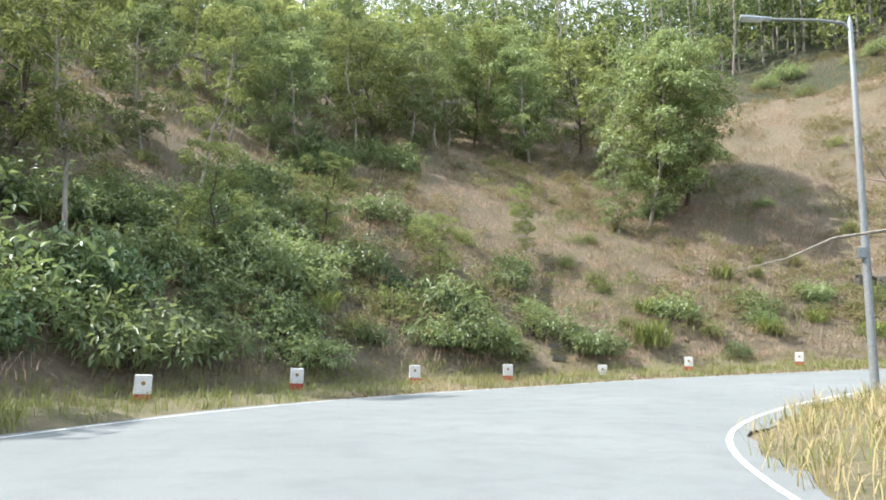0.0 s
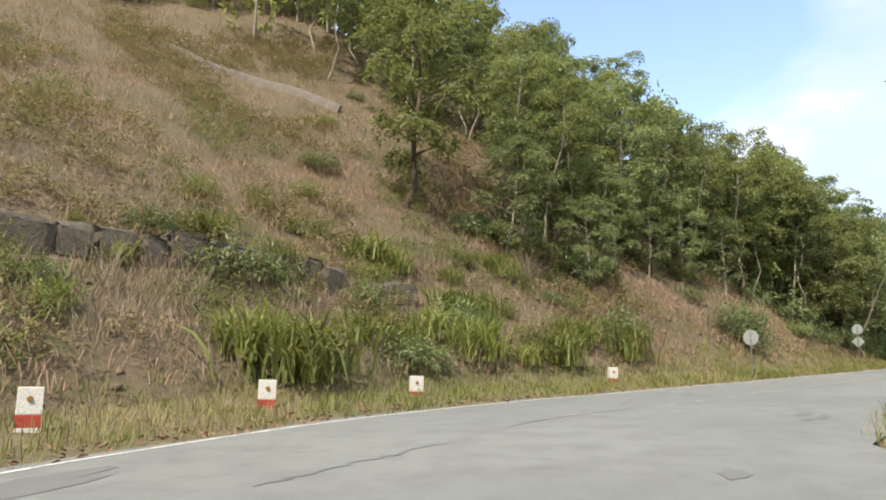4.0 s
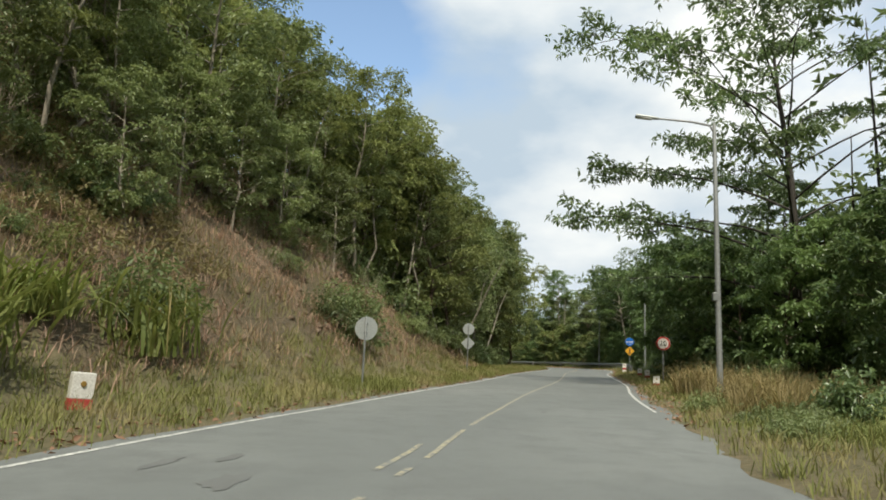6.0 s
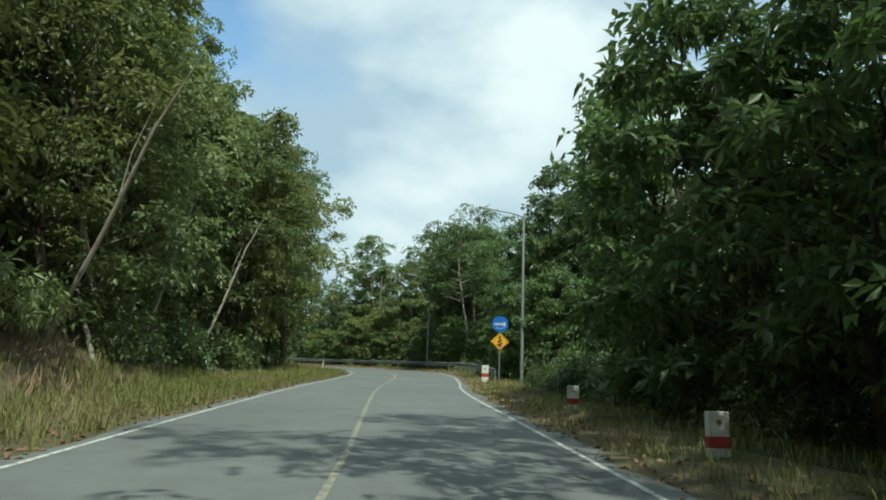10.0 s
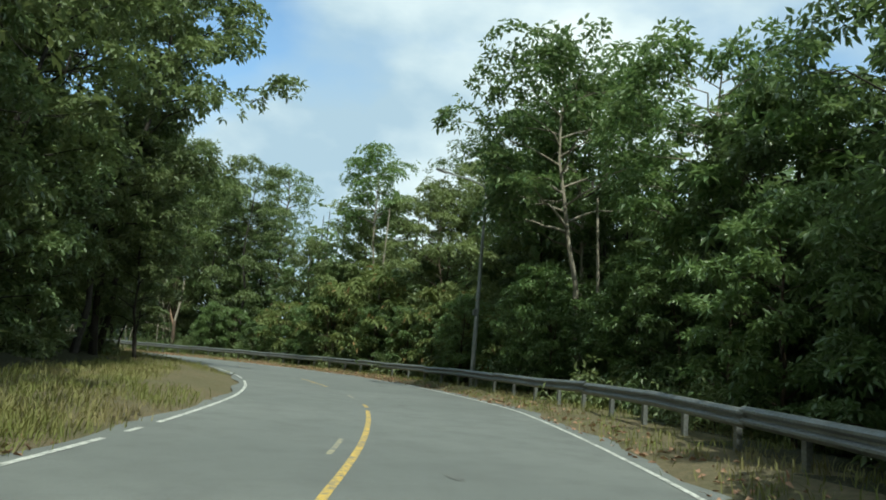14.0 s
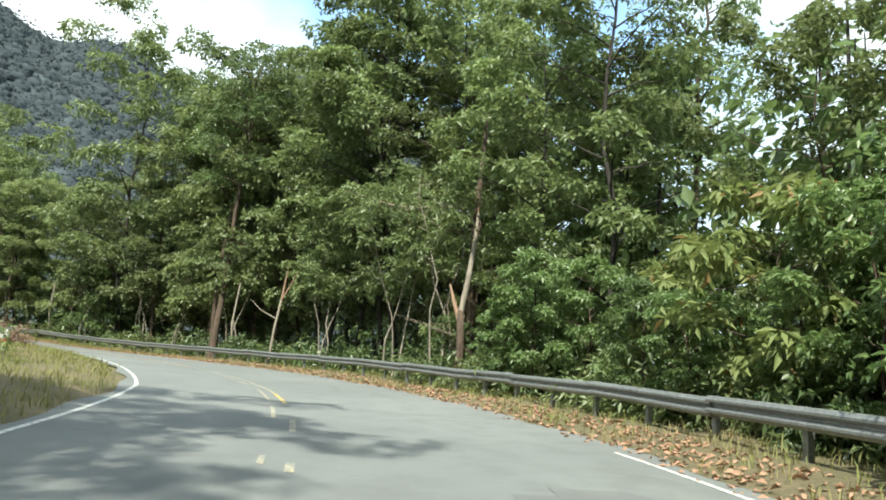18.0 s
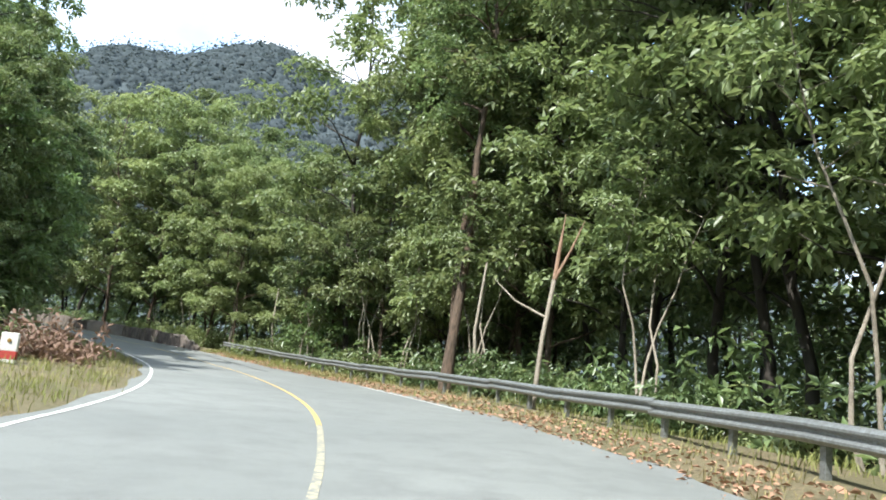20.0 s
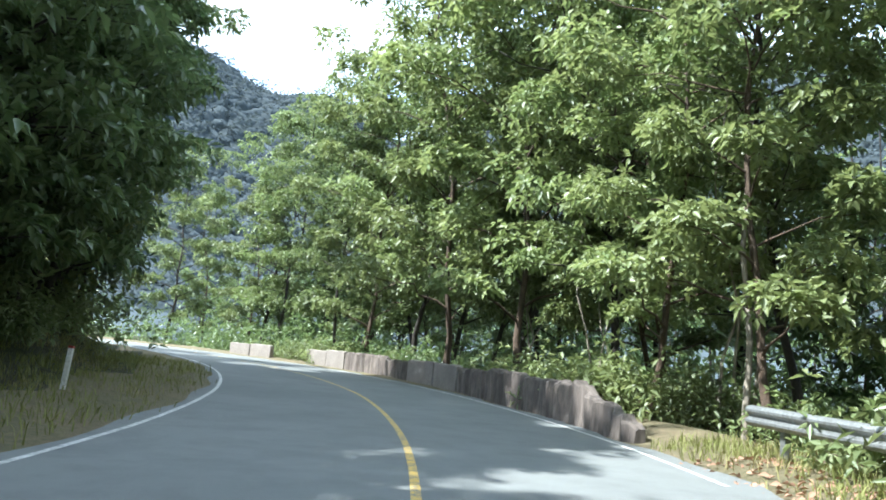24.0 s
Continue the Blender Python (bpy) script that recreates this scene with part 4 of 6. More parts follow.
# ---- trees ----
def tree_proto(name, label, category, seed, height, girth, base, spread, limbs, subs, per, leaf, bark, foliage, group, droop=0.35, clump=0.75, up=0.5, flat=1.0, bend=0.5, top=0.35, stems=1):
    """A tapered trunk with curved limbs, and leaves in sprays about their outer ends."""
    rng = np.random.default_rng(seed)
    t = thing(name, label, category, group)
    wood, twigs, pads = [], [], []
    for st in range(stems):
        k = 9
        zs = np.linspace(-0.5, height, k)
        drift = np.cumsum(rng.normal(size=(k, 2)) * bend * height / 40, axis=0)
        drift -= drift[0]
        root = rng.normal(size=2) * (0.35 if stems > 1 else 0.0)
        fan = rng.normal(size=2) * (0.10 if stems > 1 else 0.02)
        trunk = np.stack([drift[:, 0] + root[0] + fan[0] * zs, drift[:, 1] + root[1] + fan[1] * zs, zs], 1)
        rad = girth * (1 - 0.82 * np.linspace(0, 1, k) ** 0.9)
        rad[0] *= 1.35
        wood.append(tube_arrays(trunk, rad, 8))
        for i in range(limbs):
            f = base + (0.98 - base) * ((i + rng.uniform(0, 0.8)) / limbs)
            z0 = f * height
            p0 = np.array([np.interp(z0, zs, trunk[:, 0]), np.interp(z0, zs, trunk[:, 1]), z0])
            a = i * 2.4 + rng.uniform(-0.4, 0.4)
            g = (f - base) / (1 - base + 1e-6)
            reach = spread * (top + (1 - top) * math.sin(math.pi * min(1.0, 0.28 + 0.72 * (1 - g)))) * rng.uniform(0.58, 1.12) * (1 - 0.4 * g ** 3)
            w = np.array([math.cos(a), math.sin(a), 0.0])
            u = np.linspace(0, 1, 6)[:, None]
            lift = up * reach * (u * 1.15 - 0.45 * u ** 2 * (2 - flat))
            pts = p0 + w * reach * u + np.array([0, 0, 1.0]) * lift + rng.normal(size=(6, 3)) * 0.05 * reach * u
            r0 = max(girth * 0.42 * (1 - 0.6 * g), 0.02)
            twigs.append(tube_arrays(pts[::1] if r0 > 0.03 else pts[::5], (r0 * (1 - 0.85 * u[:, 0]))[::1 if r0 > 0.03 else 5], 4))
            puffs = max(2, round(subs / 2.6))
            share = (subs + 1) * per // puffs
            for j in range(puffs):
                q = 1.0 if j == 0 else rng.uniform(0.42, 0.95)
                c0 = np.array([np.interp(q, u[:, 0], pts[:, m]) for m in range(3)])
                b = a + rng.choice([-1, 1]) * rng.uniform(0.4, 1.3)
                ln = 0.0 if j == 0 else reach * rng.uniform(0.18, 0.45)
                c1 = c0 + np.array([math.cos(b), math.sin(b), rng.uniform(0.0, 0.5)]) * ln
                if j:
                    twigs.append(tube_arrays([c0, c1], [r0 * 0.35, r0 * 0.08], 3))
                pads.append((c1, clump * rng.uniform(0.95, 1.75), max(6, int(share * rng.uniform(0.7, 1.25)))))
    for _ in range(3):
        pads.append((trunk[-1] + rng.normal(size=3) * np.array([0.6, 0.6, 0.4]) * clump, clump * 1.2, per * 3))
    at, way = [], []
    for c, r, count in pads:
        d = rng.normal(size=(count, 3))
        d /= np.linalg.norm(d, axis=1, keepdims=True)
        d[:, 2] = np.where(rng.random(count) < 0.7, np.abs(d[:, 2]), d[:, 2])
        far = rng.uniform(0.35, 1.0, (count, 1)) ** 0.6 * np.where(rng.random((count, 1)) < 0.12, 1.35, 1.0)
        at.append(c + d * r * far * np.array([1.0, 1.0, 0.62]))
        way.append(d + rng.normal(size=d.shape) * 0.3 + np.array([0, 0, 0.45]))
    part_mesh("trunk", tri_mesh("trunk", *join_arrays(wood + twigs), bark), t)
    part_mesh("crown", tri_mesh("crown", *rosette_arrays(rng, np.concatenate(at), np.concatenate(way), 5, *leaf, droop), foliage), t)
    return t


def shrub_proto(name, label, seed, radius, height, sprays, per, leaf, foliage, bark, droop=0.2, clump=0.3):
    rng = np.random.default_rng(seed)
    t = thing(name, label, "shrub", "roadside undergrowth")
    stems, cs = [], []
    for i in range(sprays):
        a, r = i * 2.4, radius * math.sqrt(rng.uniform(0.03, 1))
        h = height * (1 - 0.55 * (r / radius) ** 2) * rng.uniform(0.55, 1.05)
        tip = np.array([r * math.cos(a), r * math.sin(a), h])
        stems.append(tube_arrays([(tip[0] * 0.2, tip[1] * 0.2, -0.25), (tip[0] * 0.6, tip[1] * 0.6, h * 0.55), tip], [0.022, 0.016, 0.005], 3))
        cs += [tip, tip * np.array([0.8, 0.8, 0.62]), tip * np.array([0.95, 0.95, 0.3])]
    at = np.repeat(np.array(cs), per, axis=0)
    off = rng.normal(size=at.shape) * clump
    pos = at + off
    pos[:, 2] = np.maximum(pos[:, 2], 0.02)
    way = off / clump + rng.normal(size=at.shape) * 0.5 + np.array([0, 0, 0.25 - droop])
    part_mesh("stem", tri_mesh("stem", *join_arrays(stems), bark), t)
    part_mesh("foliage", tri_mesh("foliage", *rosette_arrays(rng, pos, way + np.array([0, 0, 0.4]), 5, *leaf, droop + 0.2), foliage), t)
    return t


def arching_arrays(rng, at, height, reach, width, steps=5):
    """Broad blades that rise and arch over."""
    n = len(at)
    a = rng.uniform(0, 2 * math.pi, n)
    out = np.stack([np.cos(a), np.sin(a), np.zeros(n)], 1)
    side = np.stack([-np.sin(a), np.cos(a), rng.normal(size=n) * 0.25], 1)
    h, k = (height * rng.uniform(0.45, 1.15, n))[:, None], (reach * rng.uniform(0.35, 1.2, n))[:, None]
    w = (width * rng.uniform(0.7, 1.3, n))[:, None]
    rows = []
    for i in range(steps):
        u = i / (steps - 1)
        c = at + out * h * k * u ** 1.5 + np.array([0, 0, 1.0]) * h * (1.75 * u - 0.95 * u * u * (0.6 + 0.4 * k))
        taper = (0.55, 1.0, 0.9, 0.6, 0.06)[i] if steps == 5 else 1 - 0.9 * u
        rows += [c - side * w * taper / 2, c + side * w * taper / 2]
    v = np.stack(rows, 1).reshape(-1, 3)
    i = np.arange(n)[:, None] * 2 * steps
    t = np.concatenate([np.concatenate([i + np.array([[q, q + 1, q + 3]]), i + np.array([[q, q + 3, q + 2]])], 1) for q in range(0, 2 * steps - 2, 2)], 1).reshape(-1, 3)
    return v, t


def strap_proto(label, seed, blades, height, foliage, width=0.07, spread=0.35, arch=0.0):
    rng = np.random.default_rng(seed)
    t = thing("grass_clump", label, "grass clump", "clumps on the bank")
    at = np.concatenate([rng.normal(size=(blades, 2)) * spread, np.full((blades, 1), -0.05)], 1)
    leaves = arching_arrays(rng, at, height, arch, width) if arch else blade_arrays(rng, at, height, 1.15, width)
    part_mesh("tuft", tri_mesh("tuft", *leaves, foliage), t)
    stalk = at[: max(6, blades // 16)]
    part_mesh("plume", tri_mesh("plume", *blade_arrays(rng, stalk, height * 1.25, 0.25, width * 0.35), M["grass_straw"]), t, "dry flower stalks")
    return t


HILL, WALLW = "trees on the hillside", "roadside forest trees"
P = {
    "slim": tree_proto("slender_tree", "slender pale-barked tree with an airy olive crown", "tree", 11, 11.0, 0.11, 0.28, 2.4, 17, 6, 7, (0.24, 0.085), M["bark_pale"], M["leaf_olive"], HILL, 0.5, 0.6, 0.75, 1.0, 0.9, 0.35),
    "slim2": tree_proto("slender_tree", "thin leaning tree with a pale trunk and sparse crown", "tree", 12, 12.0, 0.10, 0.36, 2.2, 16, 6, 7, (0.24, 0.08), M["bark_pale"], M["leaf_bluish"], HILL, 0.5, 0.55, 0.8, 1.0, 1.4, 0.35),
    "hill": tree_proto("hillside_tree", "bushy hillside tree, green foliage close to the ground", "tree", 13, 9.0, 0.13, 0.06, 3.0, 19, 7, 7, (0.26, 0.11), M["bark_pale"], M["leaf_green"], HILL, 0.4, 0.68, 0.6, 1.0, 0.7, 0.4),
    "hill2": tree_proto("hillside_tree", "rounded olive-green hillside tree", "tree", 14, 10.0, 0.15, 0.12, 3.2, 19, 7, 7, (0.26, 0.11), M["bark_brown"], M["leaf_olive"], HILL, 0.45, 0.7, 0.6, 1.0, 0.7, 0.45),
    "big": tree_proto("broadleaf_tree", "broad dark tree with large glossy leaves, dense to the ground", "tree", 15, 14.0, 0.19, 0.06, 4.6, 26, 8, 6, (0.40, 0.17), M["bark_dark"], M["leaf_dark"], WALLW, 0.55, 0.62, 0.45, 0.8, 0.5, 0.5),
    "big2": tree_proto("broadleaf_tree", "tall dark-leaved tree with drooping sprays", "tree", 16, 18.0, 0.22, 0.14, 4.8, 28, 8, 6, (0.40, 0.17), M["bark_dark"], M["leaf_dark"], WALLW, 0.6, 0.66, 0.42, 0.8, 0.6, 0.5),
    "round": tree_proto("forest_tree", "full round sunlit tree with fresh green leaves", "tree", 17, 17.5, 0.13, 0.12, 5.0, 30, 9, 7, (0.31, 0.145), M["bark_brown"], M["leaf_green"], WALLW, 0.4, 0.66, 0.5, 1.0, 0.5, 0.5),
    "round2": tree_proto("forest_tree", "dense mid-green tree with layered branches", "tree", 18, 20.0, 0.15, 0.15, 5.0, 30, 9, 7, (0.31, 0.145), M["bark_dark"], M["leaf_shrub"], WALLW, 0.45, 0.68, 0.5, 0.9, 0.5, 0.5),
    "leafy": tree_proto("broadleaf_tree", "bushy broad-leaved tree, sunlit and dense to the ground", "tree", 22, 10.0, 0.14, 0.05, 3.8, 22, 8, 6, (0.40, 0.165), M["bark_brown"], M["leaf_mid"], WALLW, 0.5, 0.6, 0.5, 0.9, 0.6, 0.5),
    "tall": tree_proto("tall_tree", "tall tree, bare reddish trunk under a high thin crown", "tree", 19, 23.0, 0.26, 0.55, 4.0, 18, 7, 7, (0.30, 0.13), M["bark_brown"], M["leaf_dark"], WALLW, 0.4, 0.9, 0.7, 1.0, 0.4, 0.5),
    "umbrella": tree_proto("umbrella_tree", "tall tree with a pale trunk and a wide domed crown", "tree", 26, 13.6, 0.17, 0.50, 4.8, 24, 9, 9, (0.30, 0.13), M["bark_pale"], M["leaf_mid"], WALLW, 0.4, 0.75, 0.42, 0.9, 0.5, 0.6),
    "emergent": tree_proto("slender_tree", "tall slender tree, bare pale trunk under a small round crown", "tree", 24, 17.0, 0.15, 0.66, 2.7, 16, 7, 8, (0.30, 0.13), M["bark_pale"], M["leaf_mid"], WALLW, 0.4, 0.7, 0.5, 0.9, 0.4, 0.6),
    "poles": tree_proto("thin_stemmed_tree", "group of thin bare stems with leaves high up", "tree", 20, 10.0, 0.06, 0.5, 2.0, 9, 4, 4, (0.32, 0.11), M["bark_pale"], M["leaf_shrub"], WALLW, 0.4, 0.55, 0.6, 1.0, 1.2, 0.4, stems=3),
    "sapling": tree_proto("sapling", "young tree with big drooping yellow-green leaves", "tree", 21, 5.0, 0.05, 0.12, 1.8, 13, 4, 4, (0.40, 0.125), M["bark_brown"], M["leaf_yellow"], WALLW, 0.9, 0.36, 0.5, 0.8, 0.8, 0.5),
    "shrub": shrub_proto("leafy_shrub", "leafy green roadside shrub", 31, 1.3, 1.5, 26, 4, (0.21, 0.08), M["leaf_shrub"], M["bark_brown"]),
    "shrub2": shrub_proto("low_bush", "low sprawling bush with yellowish leaves", 32, 1.6, 1.1, 28, 4, (0.23, 0.085), M["leaf_green"], M["bark_brown"]),
    "shrub_dark": shrub_proto("undergrowth_bush", "dark broad-leaved undergrowth bush", 33, 1.5, 2.1, 28, 4, (0.32, 0.13), M["leaf_dark"], M["bark_dark"], 0.5),
    "shrub_olive": shrub_proto("scrub_bush", "scrubby olive bush among dry grass", 34, 1.0, 1.0, 22, 4, (0.16, 0.055), M["leaf_olive"], M["bark_brown"]),
    "strap": strap_proto("arching clump of broad green grass blades", 41, 150, 1.15, M["strap"], 0.06, 0.45, 0.95),
    "reed": strap_proto("tall straw-coloured grass clump", 42, 150, 1.45, M["grass_straw"], 0.028, 0.3),
}
PLANTED = set()
GROWN = {"slim": 0.9, "slim2": 0.9, "hill2": 0.9, "big": 0.7, "big2": 0.68, "round": 0.82, "round2": 0.95, "leafy": 0.8, "tall": 0.93, "poles": 0.93, "shrub": 0.86, "shrub_dark": 0.65, "shrub_olive": 0.79, "strap": 1.1, "reed": 0.95}


def plant(kind, s, o, scale=1.0, turn=0.0, tilt=(0.0, 0.0), sink=0.05):
    p = on_ground(s, o, sink)
    scale *= GROWN.get(kind, 1.0)
    if kind in PLANTED:
        scale /= P[kind].scale.x
    m = pose(p.x, p.y, p.z, tilt[0], tilt[1], turn) @ Matrix.Diagonal((scale, scale, scale, 1))
    if kind in PLANTED:
        return copy_thing(P[kind], m)
    PLANTED.add(kind)
    P[kind].matrix_basis = m
    return P[kind]


rp = random.Random(77)


def zone(kinds, count, s0, s1, e0, e1, side, lo=0.8, hi=1.2, tilt=3.0, gap=1.2):
    """Plants in a strip beside the road, from e0 to e1 metres off its edge, none too close to another."""
    put, tries = [], 0
    rz = random.Random("%s %s %s %s %s" % (kinds[0], count, s0, e0, side))
    while len(put) < count and tries < count * 30:
        tries += 1
        s, e = rz.uniform(s0, s1), rz.uniform(e0, e1)
        if any((s - a) ** 2 + (e - b) ** 2 < gap * gap for a, b in put):
            continue
        put.append((s, e))
        o = left_edge(s) + e if side > 0 else right_edge(s) - e
        plant(rz.choice(kinds), s, o, rz.uniform(lo, hi), rz.uniform(0, 360), (rz.uniform(-tilt, tilt), rz.uniform(-tilt, tilt)))


def at_spots(kind, side, *spots):
    for s, e, k in spots:
        plant(kind, s, left_edge(s) + e if side > 0 else right_edge(s) - e, k, rp.uniform(0, 360), (rp.uniform(-4, 4), rp.uniform(-4, 4)))


def wood_edge(kinds, count, corners, depth, lo, hi, gap, seed):
    """Trees behind a bent line across the slope, up to depth metres on its left side."""
    rz, put, tries = random.Random(seed), [], 0
    while len(put) < count and tries < count * 40:
        tries += 1
        i = rz.randrange(len(corners) - 1)
        a, b = Vector(corners[i]), Vector(corners[i + 1])
        d = (b - a).normalized()
        q = a.lerp(b, rz.random()) + Vector((-d.y, d.x)) * depth * rz.random() ** 1.4
        if any((q - p).length < gap for p in put):
            continue
        put.append(q)
        kind = rz.choice(kinds)
        k = rz.uniform(lo, hi) * GROWN.get(kind, 1.0) / (P[kind].scale.x if kind in PLANTED else 1.0)
        copy_thing(P[kind], pose(q.x, q.y, float(ground_z(np.array([q.x]), np.array([q.y]))[0]) - 0.1, rz.uniform(-3, 3), rz.uniform(-3, 3), rz.uniform(0, 360)) @ Matrix.Scale(k, 4))


# hillside: dense wood over a bare, dry-grass clearing
zone(["hill", "hill2", "slim"], 18, -16, 13, 9.0, 22, 1, 0.75, 1.0, gap=2.6)
zone(["hill", "hill2", "slim"], 9, 13, 19, 9, 30, 1, 0.7, 1.0, gap=2.4)
zone(["shrub", "shrub_olive", "shrub2", "shrub_dark"], 26, 9, 20, 4.6, 14, 1, 0.7, 1.25, gap=1.3)
at_spots("slim", 1, (13.8, 9.1, 1.0), (30.4, 35.6, 0.9), (27.3, 11.7, 0.35), (27.7, 12.9, 0.4), (36.0, 27.0, 1.0))
at_spots("hill", 1, (33.2, 17.6, 1.15), (31.6, 16.2, 0.55), (34.6, 20.0, 1.3), (36.4, 23.0, 1.3), (31.0, 29.0, 1.0), (34.0, 25.5, 1.2))
at_spots("hill2", 1, (34.0, 18.2, 1.15), (35.6, 20.6, 1.25), (29.6, 31.0, 1.1), (33.0, 30.0, 1.1), (55.5, 13.7, 1.3))
at_spots("slim", 1, (61.9, 10.6, 0.95), (62.6, 14.0, 1.15))
at_spots("hill", 1, (62.4, 11.6, 0.7), (65.0, 11.8, 0.8), (63.4, 9.4, 0.4), (67.8, 9.6, 0.6), (71.0, 9.4, 0.6), (74.5, 9.0, 0.6))
wood_edge(["hill", "hill2", "slim", "slim2"], 38, ((-11.0, 39.0), (-8.0, 44.0), (-3.5, 53.0), (3.0, 62.0), (9.0, 67.0)), 15.0, 0.75, 1.1, 2.8, 41)
wood_edge(["shrub", "shrub_olive"], 26, ((-9.5, 21.0), (-8.0, 32.0), (-6.0, 42.0), (-2.0, 52.0)), 5.0, 0.9, 1.6, 1.4, 42)
at_spots("slim2", 1, (69.9, 16.9, 0.9), (64.0, 11.2, 0.85), (90.0, 6.4, 0.95), (84.0, 8.0, 0.9))
zone(["slim", "slim2", "hill2"], 9, 60, 67, 20, 34, 1, 0.85, 1.15, gap=2.2)
zone(["slim", "slim2", "hill", "hill2"], 22, 64, 81, 11.2, 26, 1, 0.85, 1.15, gap=2.2)
zone(["slim", "slim2", "hill", "hill2"], 14, 80, 92, 7.5, 20, 1, 0.9, 1.2, gap=2.0)
zone(["slim", "slim2", "hill", "hill2"], 26, 88, 134, 7.0, 18, 1, 1.0, 1.32, gap=2.2)
zone(["hill2", "slim", "hill"], 16, 90, 132, 4.8, 7.5, 1, 1.1, 1.45, gap=2.2)
# right side after the bend
zone(["leafy"], 9, 71, 92, 6.0, 12, -1, 0.75, 1.05, gap=2.6)
zone(["big", "big2"], 5, 74, 90, 8.5, 15, -1, 0.45, 0.62, gap=2.8)
zone(["leafy", "big", "leafy", "big2"], 11, 86, 107, 5.6, 13, -1, 0.75, 1.0, gap=2.8)
zone(["leafy", "big2", "leafy"], 5, 107, 121, 9.0, 15, -1, 0.85, 1.05, gap=2.8)
zone(["big", "leafy"], 4, 121, 129, 5.5, 14, -1, 0.75, 1.0, gap=2.6)
zone(["leafy", "big", "leafy", "big2"], 11, 119, 139, 7.0, 14, -1, 0.8, 1.05, gap=2.8)
zone(["big", "leafy", "big2"], 12, 138, 146, 6.4, 16, -1, 0.65, 0.85, gap=2.5)
zone(["big", "big2", "leafy"], 12, 147, 158, 7.5, 16, -1, 0.75, 0.95, gap=2.5)
zone(["leafy", "round", "big"], 14, 157, 170, 6.0, 15, -1, 0.68, 0.85, gap=2.4)
zone(["leafy", "round", "big"], 12, 171, 183, 7.0, 15, -1, 0.68, 0.88, gap=2.4)
zone(["round", "round2"], 8, 189, 200, 7.0, 15, -1, 0.82, 0.95, gap=2.8)
zone(["round", "round2"], 16, 199, 224, 7.0, 15, -1, 1.1, 1.38, gap=3.0)
at_spots("umbrella", -1, (146.5, 4.9, 0.98), (151.5, 8.0, 1.05), (140.6, 7.0, 0.84))
at_spots("emergent", -1, (171.2, 7.4, 1.0))
at_spots("round2", -1, (185.8, 5.8, 0.97))
at_spots("big2", -1, (80.5, 14.5, 1.4))
at_spots("leafy", -1, (79.5, 8.0, 0.95), (82.0, 5.6, 0.85), (86.5, 4.6, 0.9), (90.5, 4.8, 1.0), (94.5, 4.5, 1.1), (98.5, 5.0, 1.15), (102.5, 5.6, 1.1))
at_spots("big2", -1, (127.0, 6.4, 1.0))
at_spots("leafy", -1, (119.8, 5.0, 0.75), (122.6, 4.4, 0.7), (125.4, 4.2, 0.8), (128.6, 4.4, 0.85), (131.6, 4.0, 0.6), (123.8, 6.4, 1.15), (130.4, 6.6, 1.2), (135.0, 4.6, 0.6), (138.4, 4.8, 0.55))
at_spots("round", -1, (158.5, 7.6, 0.92), (161.5, 9.0, 1.0), (165.0, 7.4, 0.9), (168.0, 9.5, 0.95), (176.0, 8.8, 0.95))
zone(["round", "round2"], 6, 223, 231, 5.5, 14, -1, 1.25, 1.5, gap=3.0)
zone(["round", "leafy"], 11, 231, 251, 5.0, 15, -1, 0.95, 1.15, gap=3.0)
zone(["round2", "round", "round2"], 20, 251, 306, 6.0, 15, -1, 1.0, 1.18, gap=3.0)
at_spots("round", -1, (242.5, 3.6, 0.95), (247.0, 3.4, 1.05), (255.5, 3.6, 1.5), (263.0, 3.8, 1.55), (272.0, 3.6, 1.35), (238.5, 6.5, 1.0))
at_spots("round2", -1, (244.5, 6.0, 0.85), (251.0, 4.6, 1.12), (259.0, 5.6, 1.3), (267.5, 4.4, 1.2), (277.0, 4.4, 0.95))
zone(["tall"], 5, 156, 210, 8.0, 15, -1, 0.8, 1.0, 2.0, gap=5.0)
at_spots("round", -1, (214.0, 7.6, 1.5), (218.0, 8.6, 1.55), (221.5, 7.2, 1.4))
at_spots("shrub2", -1, (236.5, 3.4, 1.1), (238.3, 3.2, 1.0))
at_spots("round2", -1, (199.0, 8.5, 1.22), (204.0, 7.8, 1.26), (209.0, 8.6, 1.26))
at_spots("big2", -1, (121.8, 9.0, 1.1), (125.0, 7.6, 1.15), (131.0, 8.4, 1.12), (135.5, 9.0, 1.1))
at_spots("leafy", -1, (139.5, 7.5, 1.15))
at_spots("tall", -1, (214.5, 3.1, 1.0), (217.0, 4.6, 0.9), (219.5, 6.0, 1.0))
zone(["poles"], 14, 176, 262, 3.6, 8.0, -1, 0.6, 0.95, gap=2.0)
# left side after the straight
zone(["hill2", "slim", "round2"], 10, 132, 152, 7.0, 16, 1, 0.66, 0.86, gap=2.8)
zone(["hill2", "leafy"], 9, 153, 174, 6.0, 15, 1, 0.6, 0.8, gap=2.8)
at_spots("round2", 1, (158.0, 6.0, 0.5), (164.0, 5.6, 0.5), (170.0, 6.0, 0.45), (137.0, 7.5, 0.85), (143.0, 8.5, 0.8), (149.0, 7.0, 0.8))
at_spots("round2", 1, (97.0, 10.0, 0.72), (100.5, 8.8, 0.78), (104.5, 8.4, 0.8), (109.0, 7.8, 0.78), (114.0, 7.0, 0.72), (119.0, 6.2, 0.68), (124.0, 5.4, 0.66), (128.5, 5.6, 0.7))
